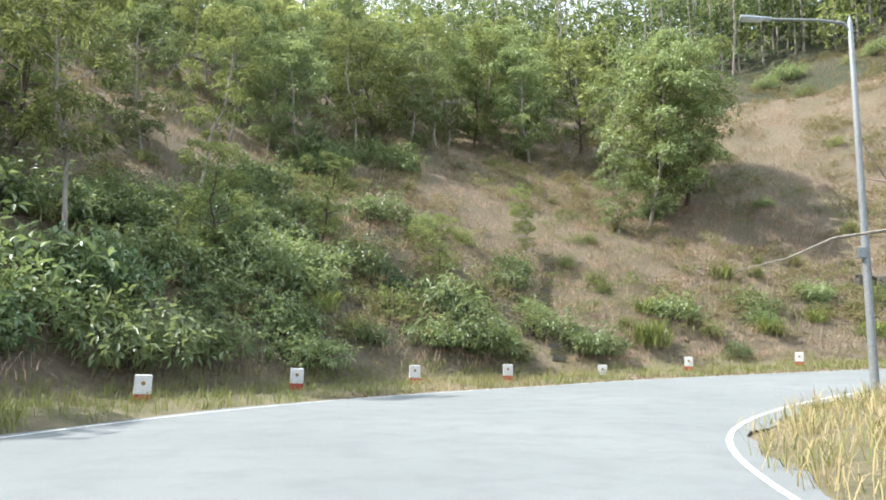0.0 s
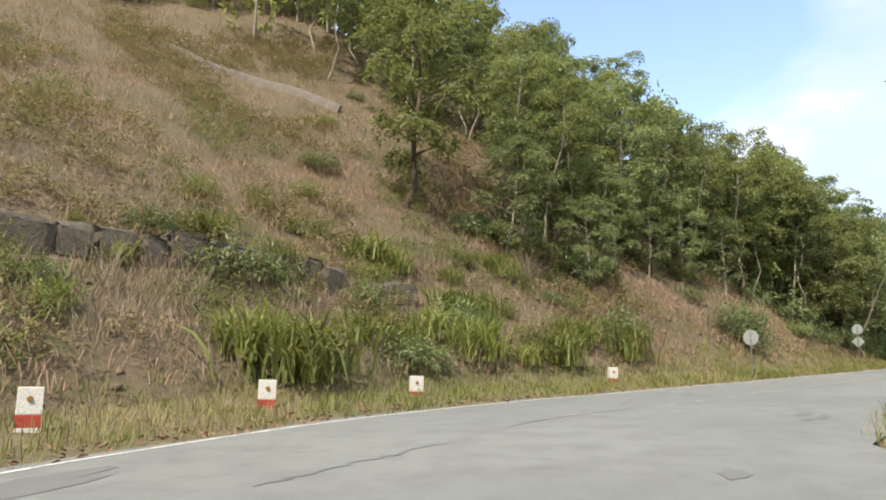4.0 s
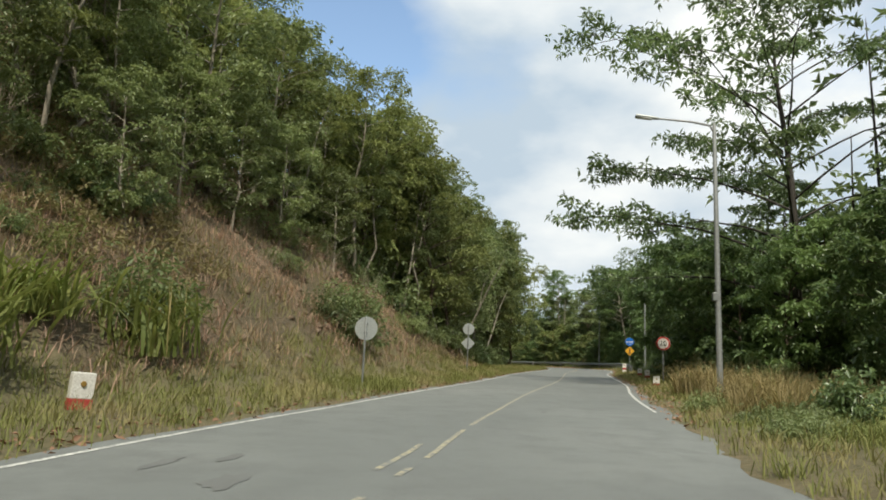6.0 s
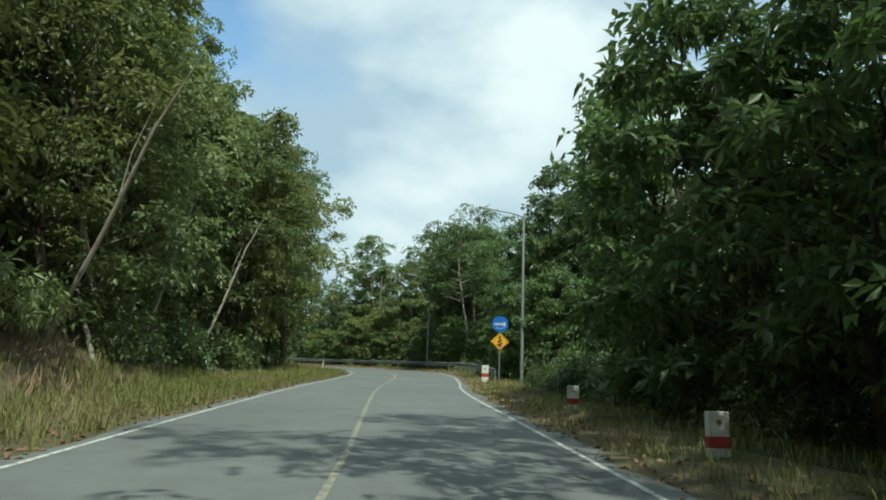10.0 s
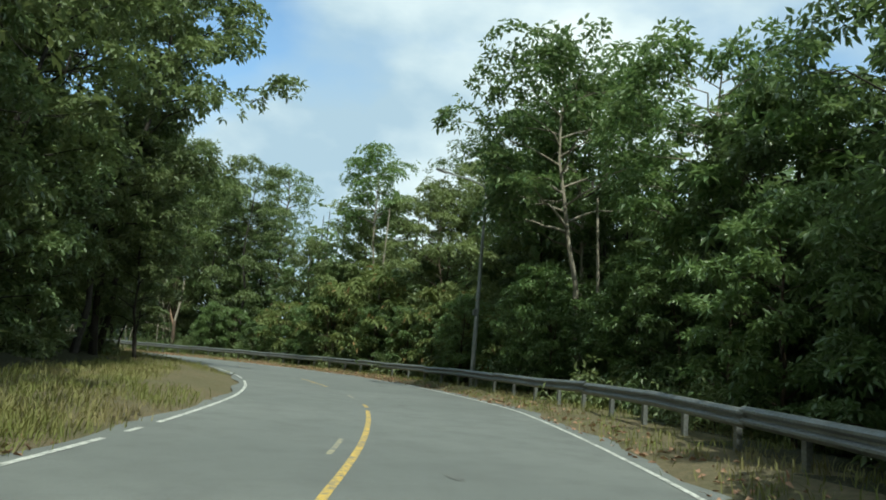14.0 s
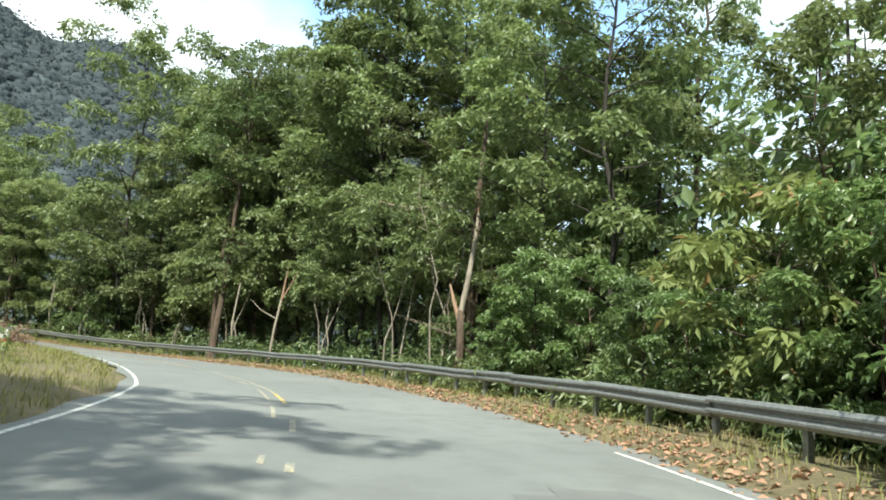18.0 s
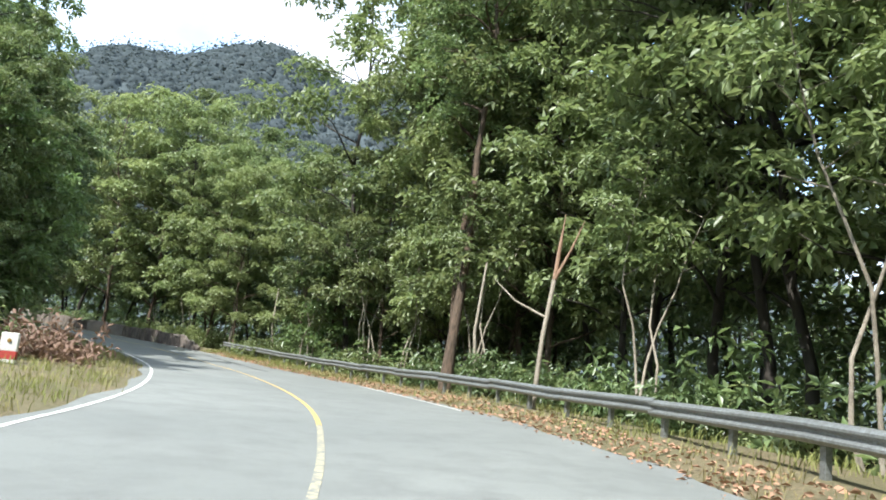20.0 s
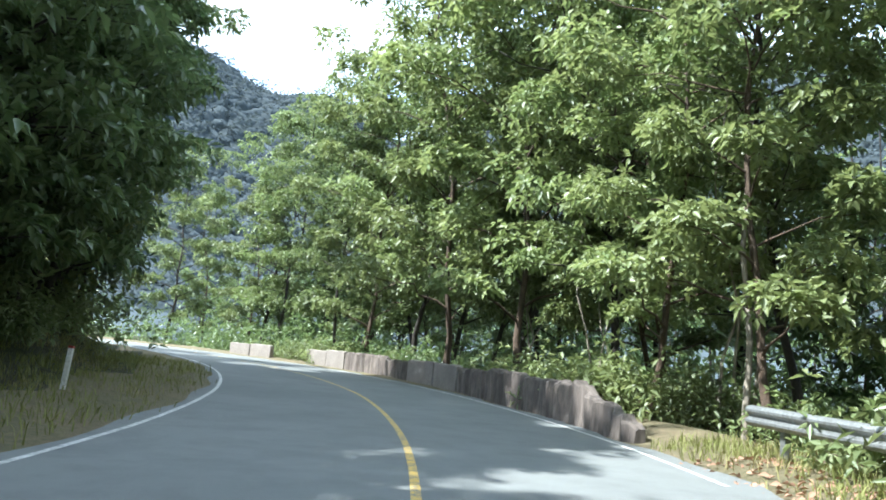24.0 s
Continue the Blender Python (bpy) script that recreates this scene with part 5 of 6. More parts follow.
at_spots("round2", 1, (154.0, 6.2, 1.0), (157.8, 5.4, 1.08), (161.6, 5.2, 1.1), (158.5, 9.0, 1.1))
zone(["leafy"], 6, 212, 223, 5.2, 12, 1, 0.7, 0.9, gap=2.4)
zone(["big", "leafy", "big2"], 18, 223, 246, 4.8, 13, 1, 0.95, 1.2, gap=2.2)
zone(["big", "round2", "big2"], 13, 246, 264, 5.2, 14, 1, 0.95, 1.2, gap=2.6)
zone(["round", "hill2"], 12, 258, 315, 4.5, 16, 1, 0.85, 1.1, gap=3.2)
# undergrowth
at_spots("strap", 1, (28.7, 5.0, 1.0), (42.9, 3.9, 1.35), (43.8, 4.2, 1.25), (42.5, 4.6, 1.1), (47.6, 5.0, 0.8), (50.0, 4.6, 1.15), (50.7, 4.9, 1.0), (54.2, 4.0, 1.1), (54.9, 4.3, 0.95), (51.5, 6.7, 1.0),
         (52.6, 6.4, 0.9), (50.3, 10.2, 1.0), (51.2, 9.6, 0.9), (59.4, 4.3, 1.15), (60.2, 4.7, 1.0), (57.2, 5.0, 0.8), (46.2, 5.2, 0.9), (48.8, 5.6, 0.9), (23.2, 5.0, 0.9), (37.5, 5.2, 0.7), (33.5, 5.6, 0.7))
at_spots("shrub", 1, (23.6, 5.4, 0.8), (26.6, 4.8, 0.7), (31.5, 4.2, 0.6), (60.3, 5.2, 1.1), (75.2, 5.6, 1.2), (72.6, 4.4, 1.1), (71.6, 5.2, 0.9), (51.4, 6.0, 0.8))
at_spots("shrub_dark", 1, (21.5, 8.2, 0.7), (57.6, 11.8, 0.75), (58.4, 11.6, 0.8), (59.4, 12.2, 0.8), (33.6, 19.0, 0.9), (62.6, 9.1, 0.8), (64.0, 8.8, 0.8), (65.4, 9.0, 0.7))
zone(["shrub_olive", "shrub2"], 18, 42, 62, 42, 58, 1, 1.0, 1.8, gap=1.8)
zone(["shrub_olive", "shrub", "shrub2", "shrub_olive"], 44, 12, 27, 4.4, 15, 1, 0.6, 1.3, gap=1.1)
zone(["shrub_olive", "strap", "shrub_olive", "shrub"], 44, 29, 64, 4.2, 13, 1, 0.35, 0.8, gap=1.2)
zone(["shrub", "shrub_olive", "shrub2", "hill"], 34, 58, 92, 7.5, 12.5, 1, 0.5, 0.75, gap=1.3)
at_spots("hill2", 1, (16.5, 8.5, 0.5), (20.5, 11.0, 0.45), (23.5, 9.0, 0.35))
zone(["shrub2", "shrub_olive", "strap"], 24, 12, 62, 4.2, 9, 1, 0.5, 1.0, gap=1.2)
zone(["shrub_olive", "shrub2", "shrub_olive", "shrub_olive"], 70, -5, 66, 7, 30, 1, 0.4, 1.0, gap=1.3)
zone(["shrub", "shrub_dark", "shrub2"], 34, 84, 130, 5.0, 9.0, 1, 0.7, 1.3, gap=1.2)
zone(["shrub", "shrub_dark"], 22, -20, 14, 4.0, 9.0, 1, 0.7, 1.4, gap=1.3)
zone(["shrub_dark", "shrub"], 40, 76, 124, 4.0, 9.0, -1, 0.8, 1.3, gap=1.2)
zone(["shrub", "shrub2", "shrub_dark"], 70, 122, 240, 3.6, 7.0, -1, 0.7, 1.3, gap=1.0)
at_spots("big", 1, (131.0, 6.5, 0.75), (136.0, 6.2, 0.75), (141.0, 6.6, 0.7), (147.5, 7.0, 0.7))
zone(["shrub", "shrub2", "shrub"], 52, 146, 194, 3.6, 6.5, -1, 0.9, 1.4, gap=0.9)
zone(["leafy"], 17, 140, 192, 5.2, 8.5, -1, 0.36, 0.55, gap=1.8)
zone(["leafy", "shrub2", "leafy"], 46, 142, 193, 2.9, 5.0, -1, 0.32, 0.6, gap=1.0)
at_spots("round2", 1, (157.0, 3.8, 0.5), (162.0, 3.4, 0.42), (168.5, 3.2, 0.4), (173.5, 3.4, 0.4), (213.5, 6.0, 0.45), (217.0, 6.2, 0.5))
at_spots("big2", 1, (229.5, 5.4, 0.7), (233.5, 5.4, 0.75), (237.5, 5.2, 0.85), (241.5, 5.3, 0.95), (246.0, 5.0, 1.05), (250.5, 5.4, 1.15), (255.0, 5.2, 1.15), (260.0, 5.6, 1.15))
at_spots("big2", 1, (231.0, 8.0, 1.05), (236.0, 8.4, 1.2), (240.0, 8.8, 1.35), (243.6, 8.0, 1.4), (247.2, 8.6, 1.5), (251.0, 8.0, 1.5), (254.6, 8.8, 1.5), (258.2, 8.2, 1.5), (262.0, 8.6, 1.45))
at_spots("big", 1, (239.0, 5.6, 1.1), (243.8, 5.2, 1.2), (248.4, 5.4, 1.25), (252.8, 5.2, 1.25), (257.4, 5.6, 1.25))
zone(["shrub_dark", "shrub", "shrub2"], 22, 241, 286, 2.9, 5.2, -1, 0.8, 1.3, gap=1.2)
zone(["shrub2", "leafy"], 10, 137, 150, 4.0, 6.0, -1, 0.4, 0.6, gap=1.2)
at_spots("leafy", -1, (147.8, 3.9, 0.62), (149.6, 3.7, 0.5))
zone(["shrub", "shrub2"], 24, 132, 260, 4.5, 8.0, 1, 0.6, 1.1, gap=1.4)
at_spots("sapling", -1, (165.5, 3.8, 1.2), (168.5, 4.2, 1.35), (170.2, 3.6, 1.1), (172.5, 4.2, 1.15), (158.5, 3.8, 0.8), (155.8, 4.0, 0.9), (153.0, 4.0, 0.7), (176.5, 3.8, 0.9), (162.0, 4.0, 0.8), (160.2, 4.4, 1.0), (180.0, 4.0, 0.8))
zone(["reed"], 26, 62, 74, 1.6, 4.8, -1, 0.6, 0.95, gap=0.5)
zone(["shrub", "shrub_dark", "shrub_olive"], 14, 46, 64, 3.4, 8.0, -1, 0.5, 0.9, gap=1.2)
zone(["shrub_olive", "shrub2", "shrub_olive"], 34, 36, 64, 0.9, 4.5, -1, 0.25, 0.42, gap=0.7)
at_spots("slim2", -1, (28.0, 6.0, 0.7))


# ---- the spreading tree beside the second lamp ----
def spreading_tree(s, o, height, seed):
    rng = np.random.default_rng(seed)
    t = thing("tree", "tall open tree with long level boughs and large leaves", "tree", WALLW)
    zs = np.linspace(-0.5, height, 10)
    trunk = np.stack([0.05 * zs + 0.15 * np.sin(zs * 0.5), -0.02 * zs + 0.1 * np.cos(zs * 0.7), zs], 1)
    part_mesh("trunk", tri_mesh("trunk", *tube_arrays(trunk, 0.26 * (1 - 0.8 * np.linspace(0, 1, 10)), 10), M["bark_dark"]), t)
    for i in range(26):
        f = 0.24 + 0.74 * i / 26
        z0 = f * height
        p0 = np.array([np.interp(z0, zs, trunk[:, 0]), np.interp(z0, zs, trunk[:, 1]), z0])
        a = i * 2.4 + rng.uniform(-0.3, 0.3)
        reach = (9.3 * (1 - ((f - 0.48) / 0.66) ** 2) + 0.6) * rng.uniform(0.8, 1.1)
        u = np.linspace(0, 1, 8)[:, None]
        w = np.array([math.cos(a), math.sin(a), 0.0])
        pts = p0 + w * reach * u + np.array([0, 0, 1.0]) * reach * ((0.25 + 0.75 * f) * u - 0.30 * u ** 2) + rng.normal(size=(8, 3)) * 0.10 * u
        twigs = [tube_arrays(pts, 0.085 * (1 - 0.5 * f) * (1 - 0.85 * u[:, 0]), 6)]
        ends = [pts[-1]]
        for j in range(9):
            q = 0.42 + 0.58 * (j + rng.uniform(0, 0.7)) / 9
            c0 = np.array([np.interp(q, u[:, 0], pts[:, k]) for k in range(3)])
            b = a + (1 if j % 2 else -1) * rng.uniform(0.5, 1.0)
            c1 = c0 + np.array([math.cos(b), math.sin(b), rng.uniform(-0.1, 0.25)]) * reach * rng.uniform(0.14, 0.34)
            twigs.append(tube_arrays([c0, (c0 + c1) / 2 + np.array([0, 0, 0.05]), c1], [0.02, 0.014, 0.005], 4))
            ends += [c1, (c0 + c1) / 2]
        bough = part_mesh("bough", tri_mesh("bough", *join_arrays(twigs), M["bark_dark"]), t)
        at = np.repeat(np.array(ends), 7, axis=0)
        off = rng.normal(size=at.shape) * np.array([0.3, 0.3, 0.12])
        part_mesh("foliage", tri_mesh("foliage", *rosette_arrays(rng, at + off, off + np.array([0, 0, 0.3]), 5, 0.34, 0.13, 0.75), M["leaf_dark"]), bough)
    p = on_ground(s, o)
    t.matrix_basis = pose(p.x, p.y, p.z, 0, 0, 40)
    return t


spreading_tree(80.0, -10.5, 18.5, 5)


# ---- backdrop woods, joined ----
def woods(name, label, strips, height, mat, bark, seed):
    rng = np.random.default_rng(seed)
    pieces, stems = [], []
    for count, s0, s1, e0, e1, side in strips:
        s, e = rng.uniform(s0, s1, count), rng.uniform(e0, e1, count)
        o = np.where(side > 0, left_edge(s) + e, right_edge(s) - e)
        foot = road_point(s, o)
        foot[:, 2] = ground_z(foot[:, 0], foot[:, 1])
        for q in foot:
            h = height * rng.uniform(0.75, 1.25)
            r = h * rng.uniform(0.22, 0.30)
            k = 46
            d = rng.normal(size=(k, 3))
            d /= np.linalg.norm(d, axis=1, keepdims=True)
            rad = rng.uniform(0.45, 1.0, (k, 1))
            lumps = 1 + 0.25 * np.sin(d[:, :1] * 5 + q[0]) * np.cos(d[:, 1:2] * 4 + q[1])
            c = q + np.array([0, 0, h * 0.5]) + d * rad * lumps * np.array([r, r, h * 0.46])
            pieces.append(rosette_arrays(rng, c, d + np.array([0, 0, 0.5]), 5, 0.72, 0.33, 0.35))
            stems.append(tube_arrays([q - np.array([0, 0, 0.4]), q + np.array([rng.normal() * 0.3, rng.normal() * 0.3, h * 0.5]), q + np.array([0, 0, h * 0.9])], [0.14, 0.09, 0.03], 5))
    tagged(new(name, tri_mesh(name, *join_arrays(pieces), mat)), label, "forest", kind="stuff")
    tagged(new(name + "_stems", tri_mesh(name + "_stems", *join_arrays(stems), bark)), "pale trunks among the far trees", "forest", kind="stuff")


woods("hill_woods", "dense olive wood on the upper hillside", [(110, -22, 17, 20, 80, 1), (230, 2, 36, 36, 85, 1), (70, 36, 60, 58, 100, 1), (80, 66, 92, 24, 60, 1), (20, 58, 68, 34, 70, 1), (40, 88, 130, 16, 40, 1)], 10.0, M["leaf_olive"], M["bark_pale"], 1)
woods("hill_woods", "tall trees along the crest of the hill", [(300, -8, 48, 58, 115, 1), (90, 46, 70, 62, 100, 1)], 20.0, M["leaf_bluish"], M["bark_pale"], 4)
woods("valley_woods", "dark forest behind the roadside trees", [(75, 76, 140, 12, 34, -1), (80, 190, 262, 15, 36, -1)], 18.0, M["leaf_shrub"], M["bark_dark"], 2)
woods("valley_woods", "dark lower forest on the falling ground behind the rail", [(60, 118, 150, 13, 28, -1), (150, 148, 192, 9, 26, -1), (50, 262, 312, 14, 34, -1)], 14.0, M["leaf_dark"], M["bark_dark"], 5)
woods("bank_woods", "shaded forest on the inner bank", [(60, 132, 182, 11, 34, 1), (70, 222, 320, 13, 40, 1)], 16.0, M["leaf_mid"], M["bark_dark"], 3)


# ---- undergrowth in the shade, joined ----
def undergrowth(name, label, strips, height, mat, seed, leaf=(0.36, 0.15), wide=0.8, bare=-9.0, cell=6.0):
    rng = np.random.default_rng(seed)
    cs = []
    for count, s0, s1, e0, e1, side in strips:
        s, e = rng.uniform(s0, s1, count), rng.uniform(e0, e1, count)
        o = np.where(side > 0, left_edge(s) + e, right_edge(s) - e)
        q = road_point(s, o)
        q[:, 2] = ground_z(q[:, 0], q[:, 1])
        cs.append(q)
    c = np.concatenate(cs)
    if bare > -1:
        c = c[wobble(c[:, 0], c[:, 1], cell, 5.7) > bare]
    c = np.repeat(c, 15, axis=0)
    up = height * rng.uniform(0.05, 1.0, len(c)) * np.repeat(rng.uniform(0.5, 1.2, len(c) // 15), 15)
    off = rng.normal(size=c.shape) * np.array([wide, wide, 0.0])
    off[:, 2] = up
    way = rng.normal(size=c.shape) * 0.6 + np.array([0, 0, 0.7])
    tagged(new(name, tri_mesh(name, *rosette_arrays(rng, c + off, way, 5, *leaf, 0.4), mat)), label, "undergrowth", kind="stuff")


undergrowth("undergrowth", "dark tangled undergrowth below the roadside forest", [(260, 78, 150, 5.0, 18, -1), (420, 140, 300, 4.2, 18, -1), (330, 120, 300, 16, 38, -1), (110, 280, 322, 3.0, 14, -1)], 2.8, M["leaf_dark"], 11)
undergrowth("undergrowth", "shaded bushes under the trees on the bank", [(160, 130, 200, 6.5, 18, 1), (200, 212, 320, 4.5, 16, 1), (150, 84, 134, 5.5, 14, 1), (50, 66, 84, 12, 20, 1), (120, -20, 14, 5.0, 16, 1), (130, 258, 322, 3.0, 14, 1)], 2.2, M["leaf_shrub"], 12)
undergrowth("thicket", "tall dark thicket on the valley side of the forest", [(330, 148, 250, 8, 17, -1), (90, 80, 128, 8, 16, -1), (110, 262, 322, 7, 18, -1)], 7.0, M["leaf_dark"], 13)


undergrowth("hill_scrub", "low olive scrub in patches over the dry hillside", [(2600, 14, 66, 5.0, 40, 1), (900, 36, 64, 30, 60, 1)], 0.7, M["scrub"], 14, (0.19, 0.06), 0.45, -0.05, 6.0)
undergrowth("hill_scrub", "yellow-green weeds among the dry grass", [(1200, 18, 64, 4.5, 30, 1)], 0.55, M["leaf_olive"], 15, (0.17, 0.05), 0.4, 0.1, 4.0)


# ---- rock ledge, drain and steps on the hillside ----
def rock_bm(size, seed, cuts=2):
    r = random.Random(seed)
    bm = box_bm(size, (0, 0, 0), min(size) * 0.14)
    for v in bm.verts:
        v.co += Vector((r.uniform(-1, 1) * size[0], r.uniform(-1, 1) * size[1], r.uniform(-1, 1) * size[2])) * 0.11
    return bm


ledge = thing("stone_ledge", "dark weathered stone retaining ledge in rough blocks", "stone wall", kind="structure")
rk = random.Random(8)
s = 39.0
i = 0
while s < 52.0:
    w = rk.uniform(0.55, 1.35)
    e = 9.3 - (s - 40.5) * 0.2 + rk.uniform(-0.12, 0.12)
    h = rk.uniform(0.95, 1.2) * (1.0 if s < 48.0 else 0.85)
    if not (47.2 < s < 47.9 or 49.4 < s < 50.6):
        p = on_ground(s + w / 2, left_edge(s) + e)
        st = part("stone", rock_bm((w * 1.3, 0.8, h), 100 + i), M["stone"], ledge)
        st.matrix_basis = pose(p.x, p.y, p.z + h * 0.14, rk.uniform(-8, 4), rk.uniform(-4, 4), heading(s) - 11 + rk.uniform(-7, 7))
    s += w * 0.93
    i += 1

rubble = thing("bank_stones", "loose brown stones and clods on the cut bank", "stones", "", "stuff")
lumps = []
rq = np.random.default_rng(61)
for _ in range(520):
    s, e = rq.uniform(30, 92), 3.4 + 7.5 * rq.random() ** 1.3
    if s < 56 and rq.random() < 0.45:
        continue
    p = on_ground(s, left_edge(s) + e)
    r = rq.uniform(0.05, 0.26) * (1.0 if s > 56 else 0.8)
    ring = [p + Vector((math.cos(a) * r * rq.uniform(0.7, 1.2), math.sin(a) * r * rq.uniform(0.7, 1.2), rq.uniform(-0.35, 0.25) * r)) for a in np.arange(5) * 1.2566]
    v = np.array([*ring, p + Vector((0, 0, r * rq.uniform(0.45, 0.8))), p - Vector((0, 0, r * 0.6))], float)
    lumps.append((v, np.array([q for k in range(5) for q in ((k, (k + 1) % 5, 5), ((k + 1) % 5, k, 6))])))
part_mesh("stone", tri_mesh("stone", *join_arrays(lumps), M["clod"]), rubble)

drain = thing("hill_drain", "pale concrete drain lip across the upper slope", "drain", kind="structure")
for i in range(13):
    f = i / 13
    p = on_ground(53.7 + 4.9 * f, float(left_edge(53.7 + 4.9 * f)) + 32.6 - 9.2 * f)
    q = on_ground(53.7 + 4.9 * (f + 1 / 13), float(left_edge(53.7 + 4.9 * (f + 1 / 13))) + 32.6 - 9.2 * (f + 1 / 13))
    d = q - p
    b = part("kerb", box_bm((d.length * 1.02, 0.45, 0.8), (0, 0, 0), 0.03), M["concrete"], drain)
    mid = (p + q) / 2
    b.matrix_basis = pose(mid.x, mid.y, mid.z + 0.02, 0, -math.degrees(math.atan2(d.z, math.hypot(d.x, d.y))), math.degrees(math.atan2(d.y, d.x)))

steps = thing("hillside_steps", "narrow worn earth-and-stone steps up the hillside", "steps", kind="structure")
for i in range(30):
    f = i / 29
    s, e = 25.3 + 2.7 * f, 4.3 + 7.6 * f
    p = on_ground(s, left_edge(s) + e)
    b = part("tread", box_bm((0.62 + 0.1 * math.sin(i * 2.1), 0.26, 0.2), (0, 0, 0), 0.03), M["dirt"] if i % 3 else M["stone"], steps)
    b.matrix_basis = pose(p.x, p.y, p.z + 0.05, 0, 3 * math.sin(i * 1.3), heading(s) - 12)


# ---- dead and broken trees ----
def wood_part(name, parent, pts, radii, mat, sides=8, label=""):
    return part_mesh(name, tri_mesh(name, *tube_arrays(pts, radii, sides), mat), parent, label)


def twig_fan(rng, start, way, length, count, spread):
    out = []
    for _ in range(count):
        d = np.array(way) + rng.normal(size=3) * spread
        d /= np.linalg.norm(d)
        a = np.array(start) + np.array(way) * length * rng.uniform(0, 0.5)
        m = a + d * length * 0.5 + rng.normal(size=3) * 0.08 * length
        out.append(tube_arrays([a, m, a + d * length * rng.uniform(0.7, 1.1)], [0.016, 0.011, 0.003], 4))
    return join_arrays(out)


rd = np.random.default_rng(15)
base = on_ground(191.0, -7.4)
bt = thing("broken_tree", "broken forked trunk with torn pale and red-brown wood", "tree")
bt.matrix_basis = pose(base.x, base.y, base.z)
wood_part("trunk", bt, [(0, 0, -0.4), (0.05, 0, 1.5), (0.02, 0.1, 3.0)], [0.19, 0.16, 0.14], M["bark_brown"], 9)
wood_part("fork", bt, [(0.02, 0.1, 2.8), (-0.05, -0.1, 4.2), (0.1, -0.2, 5.6), (0.12, -0.25, 6.9)], [0.12, 0.11, 0.09, 0.04], M["bark_pale"], 8)
wood_part("fork", bt, [(0.02, 0.12, 2.6), (0.1, 0.40, 3.3), (0.12, 0.62, 4.0)], [0.10, 0.085, 0.03], M["split_wood"], 8, "torn red-brown wood")
wood_part("splinter", bt, [(0.12, -0.22, 6.7), (0.14, -0.25, 7.2)], [0.05, 0.005], M["split_wood"], 5)
part_mesh("twig", tri_mesh("twig", *twig_fan(rd, (0, 0.1, 2.0), (-0.5, 0.7, 0.1), 1.9, 7, 0.6), M["dead_twig"]), bt, "bleached dead twigs")
base2 = on_ground(193.0, -9.0)
bt = thing("broken_tree", "reddish bare trunk standing beside a broken one", "tree")
bt.matrix_basis = pose(base2.x, base2.y, base2.z)
wood_part("trunk", bt, [(0, 0, -0.4), (0.1, 0.05, 3), (0.0, 0.2, 7), (0.3, 0.1, 12)], [0.22, 0.19, 0.15, 0.08], M["bark_brown"], 9)
part_mesh("twig", tri_mesh("twig", *twig_fan(rd, (0, 0, 4.6), (-0.7, -0.6, 0.2), 2.2, 6, 0.5), M["dead_twig"]), bt, "bleached dead twigs")

base = on_ground(206.3, -5.9)
bt = thing("broken_tree", "thin sapling snapped off with a split pale top", "tree")
bt.matrix_basis = pose(base.x, base.y, base.z)
wood_part("trunk", bt, [(0, 0, -0.3), (0.05, -0.1, 2.0), (0.0, -0.35, 3.8)], [0.08, 0.07, 0.06], M["bark_pale"], 7)
wood_part("splinter", bt, [(0, -0.35, 3.7), (0.05, -0.4, 4.6), (0.05, -0.5, 5.6)], [0.075, 0.06, 0.01], M["split_wood"], 6)
wood_part("splinter", bt, [(0, -0.35, 3.7), (0.1, -0.75, 4.6), (0.15, -1.05, 5.4)], [0.05, 0.04, 0.01], M["split_wood"], 6)
wood_part("limb", bt, [(0, -0.15, 2.6), (-0.3, 0.7, 3.0), (-0.4, 1.4, 3.6)], [0.04, 0.03, 0.01], M["bark_pale"], 5)

base = on_ground(195.5, -10.0)
bt = thing("dead_tree", "old trunk with one long arching leafless bough", "tree")
bt.matrix_basis = pose(base.x, base.y, base.z)
tk = Vector((177.0, 3.6, 15.4)) - base
wood_part("trunk", bt, [(0, 0, -0.4), (tk.x * 0.3, tk.y * 0.3, tk.z * 0.5), (tk.x * 0.8, tk.y * 0.8, tk.z * 0.95)], [0.2, 0.16, 0.1], M["bark_brown"], 9)
bough = [(tk.x * 0.8, tk.y * 0.8, tk.z * 0.95), (tk.x, tk.y + 0.6, tk.z + 0.3), (tk.x - 0.4, tk.y + 2.4, tk.z + 0.25), (tk.x - 0.9, tk.y + 4.0, tk.z - 0.2)]
wood_part("bough", bt, bough, [0.09, 0.075, 0.055, 0.03], M["dead_twig"], 7, "bleached bough")
for k in range(7):
    a = np.array(bough[2]) + (np.array(bough[3]) - np.array(bough[2])) * (k / 9.0 - 0.15)
    e = a + np.array([-0.3 - 0.1 * k, 2.2 + 0.15 * k, -0.9 + 0.42 * k - 0.03 * k * k])
    wood_part("limb", bt, [a, (a + e) / 2 + np.array([0, 0, -0.15]), e], [0.03, 0.022, 0.006], M["dead_twig"], 5)

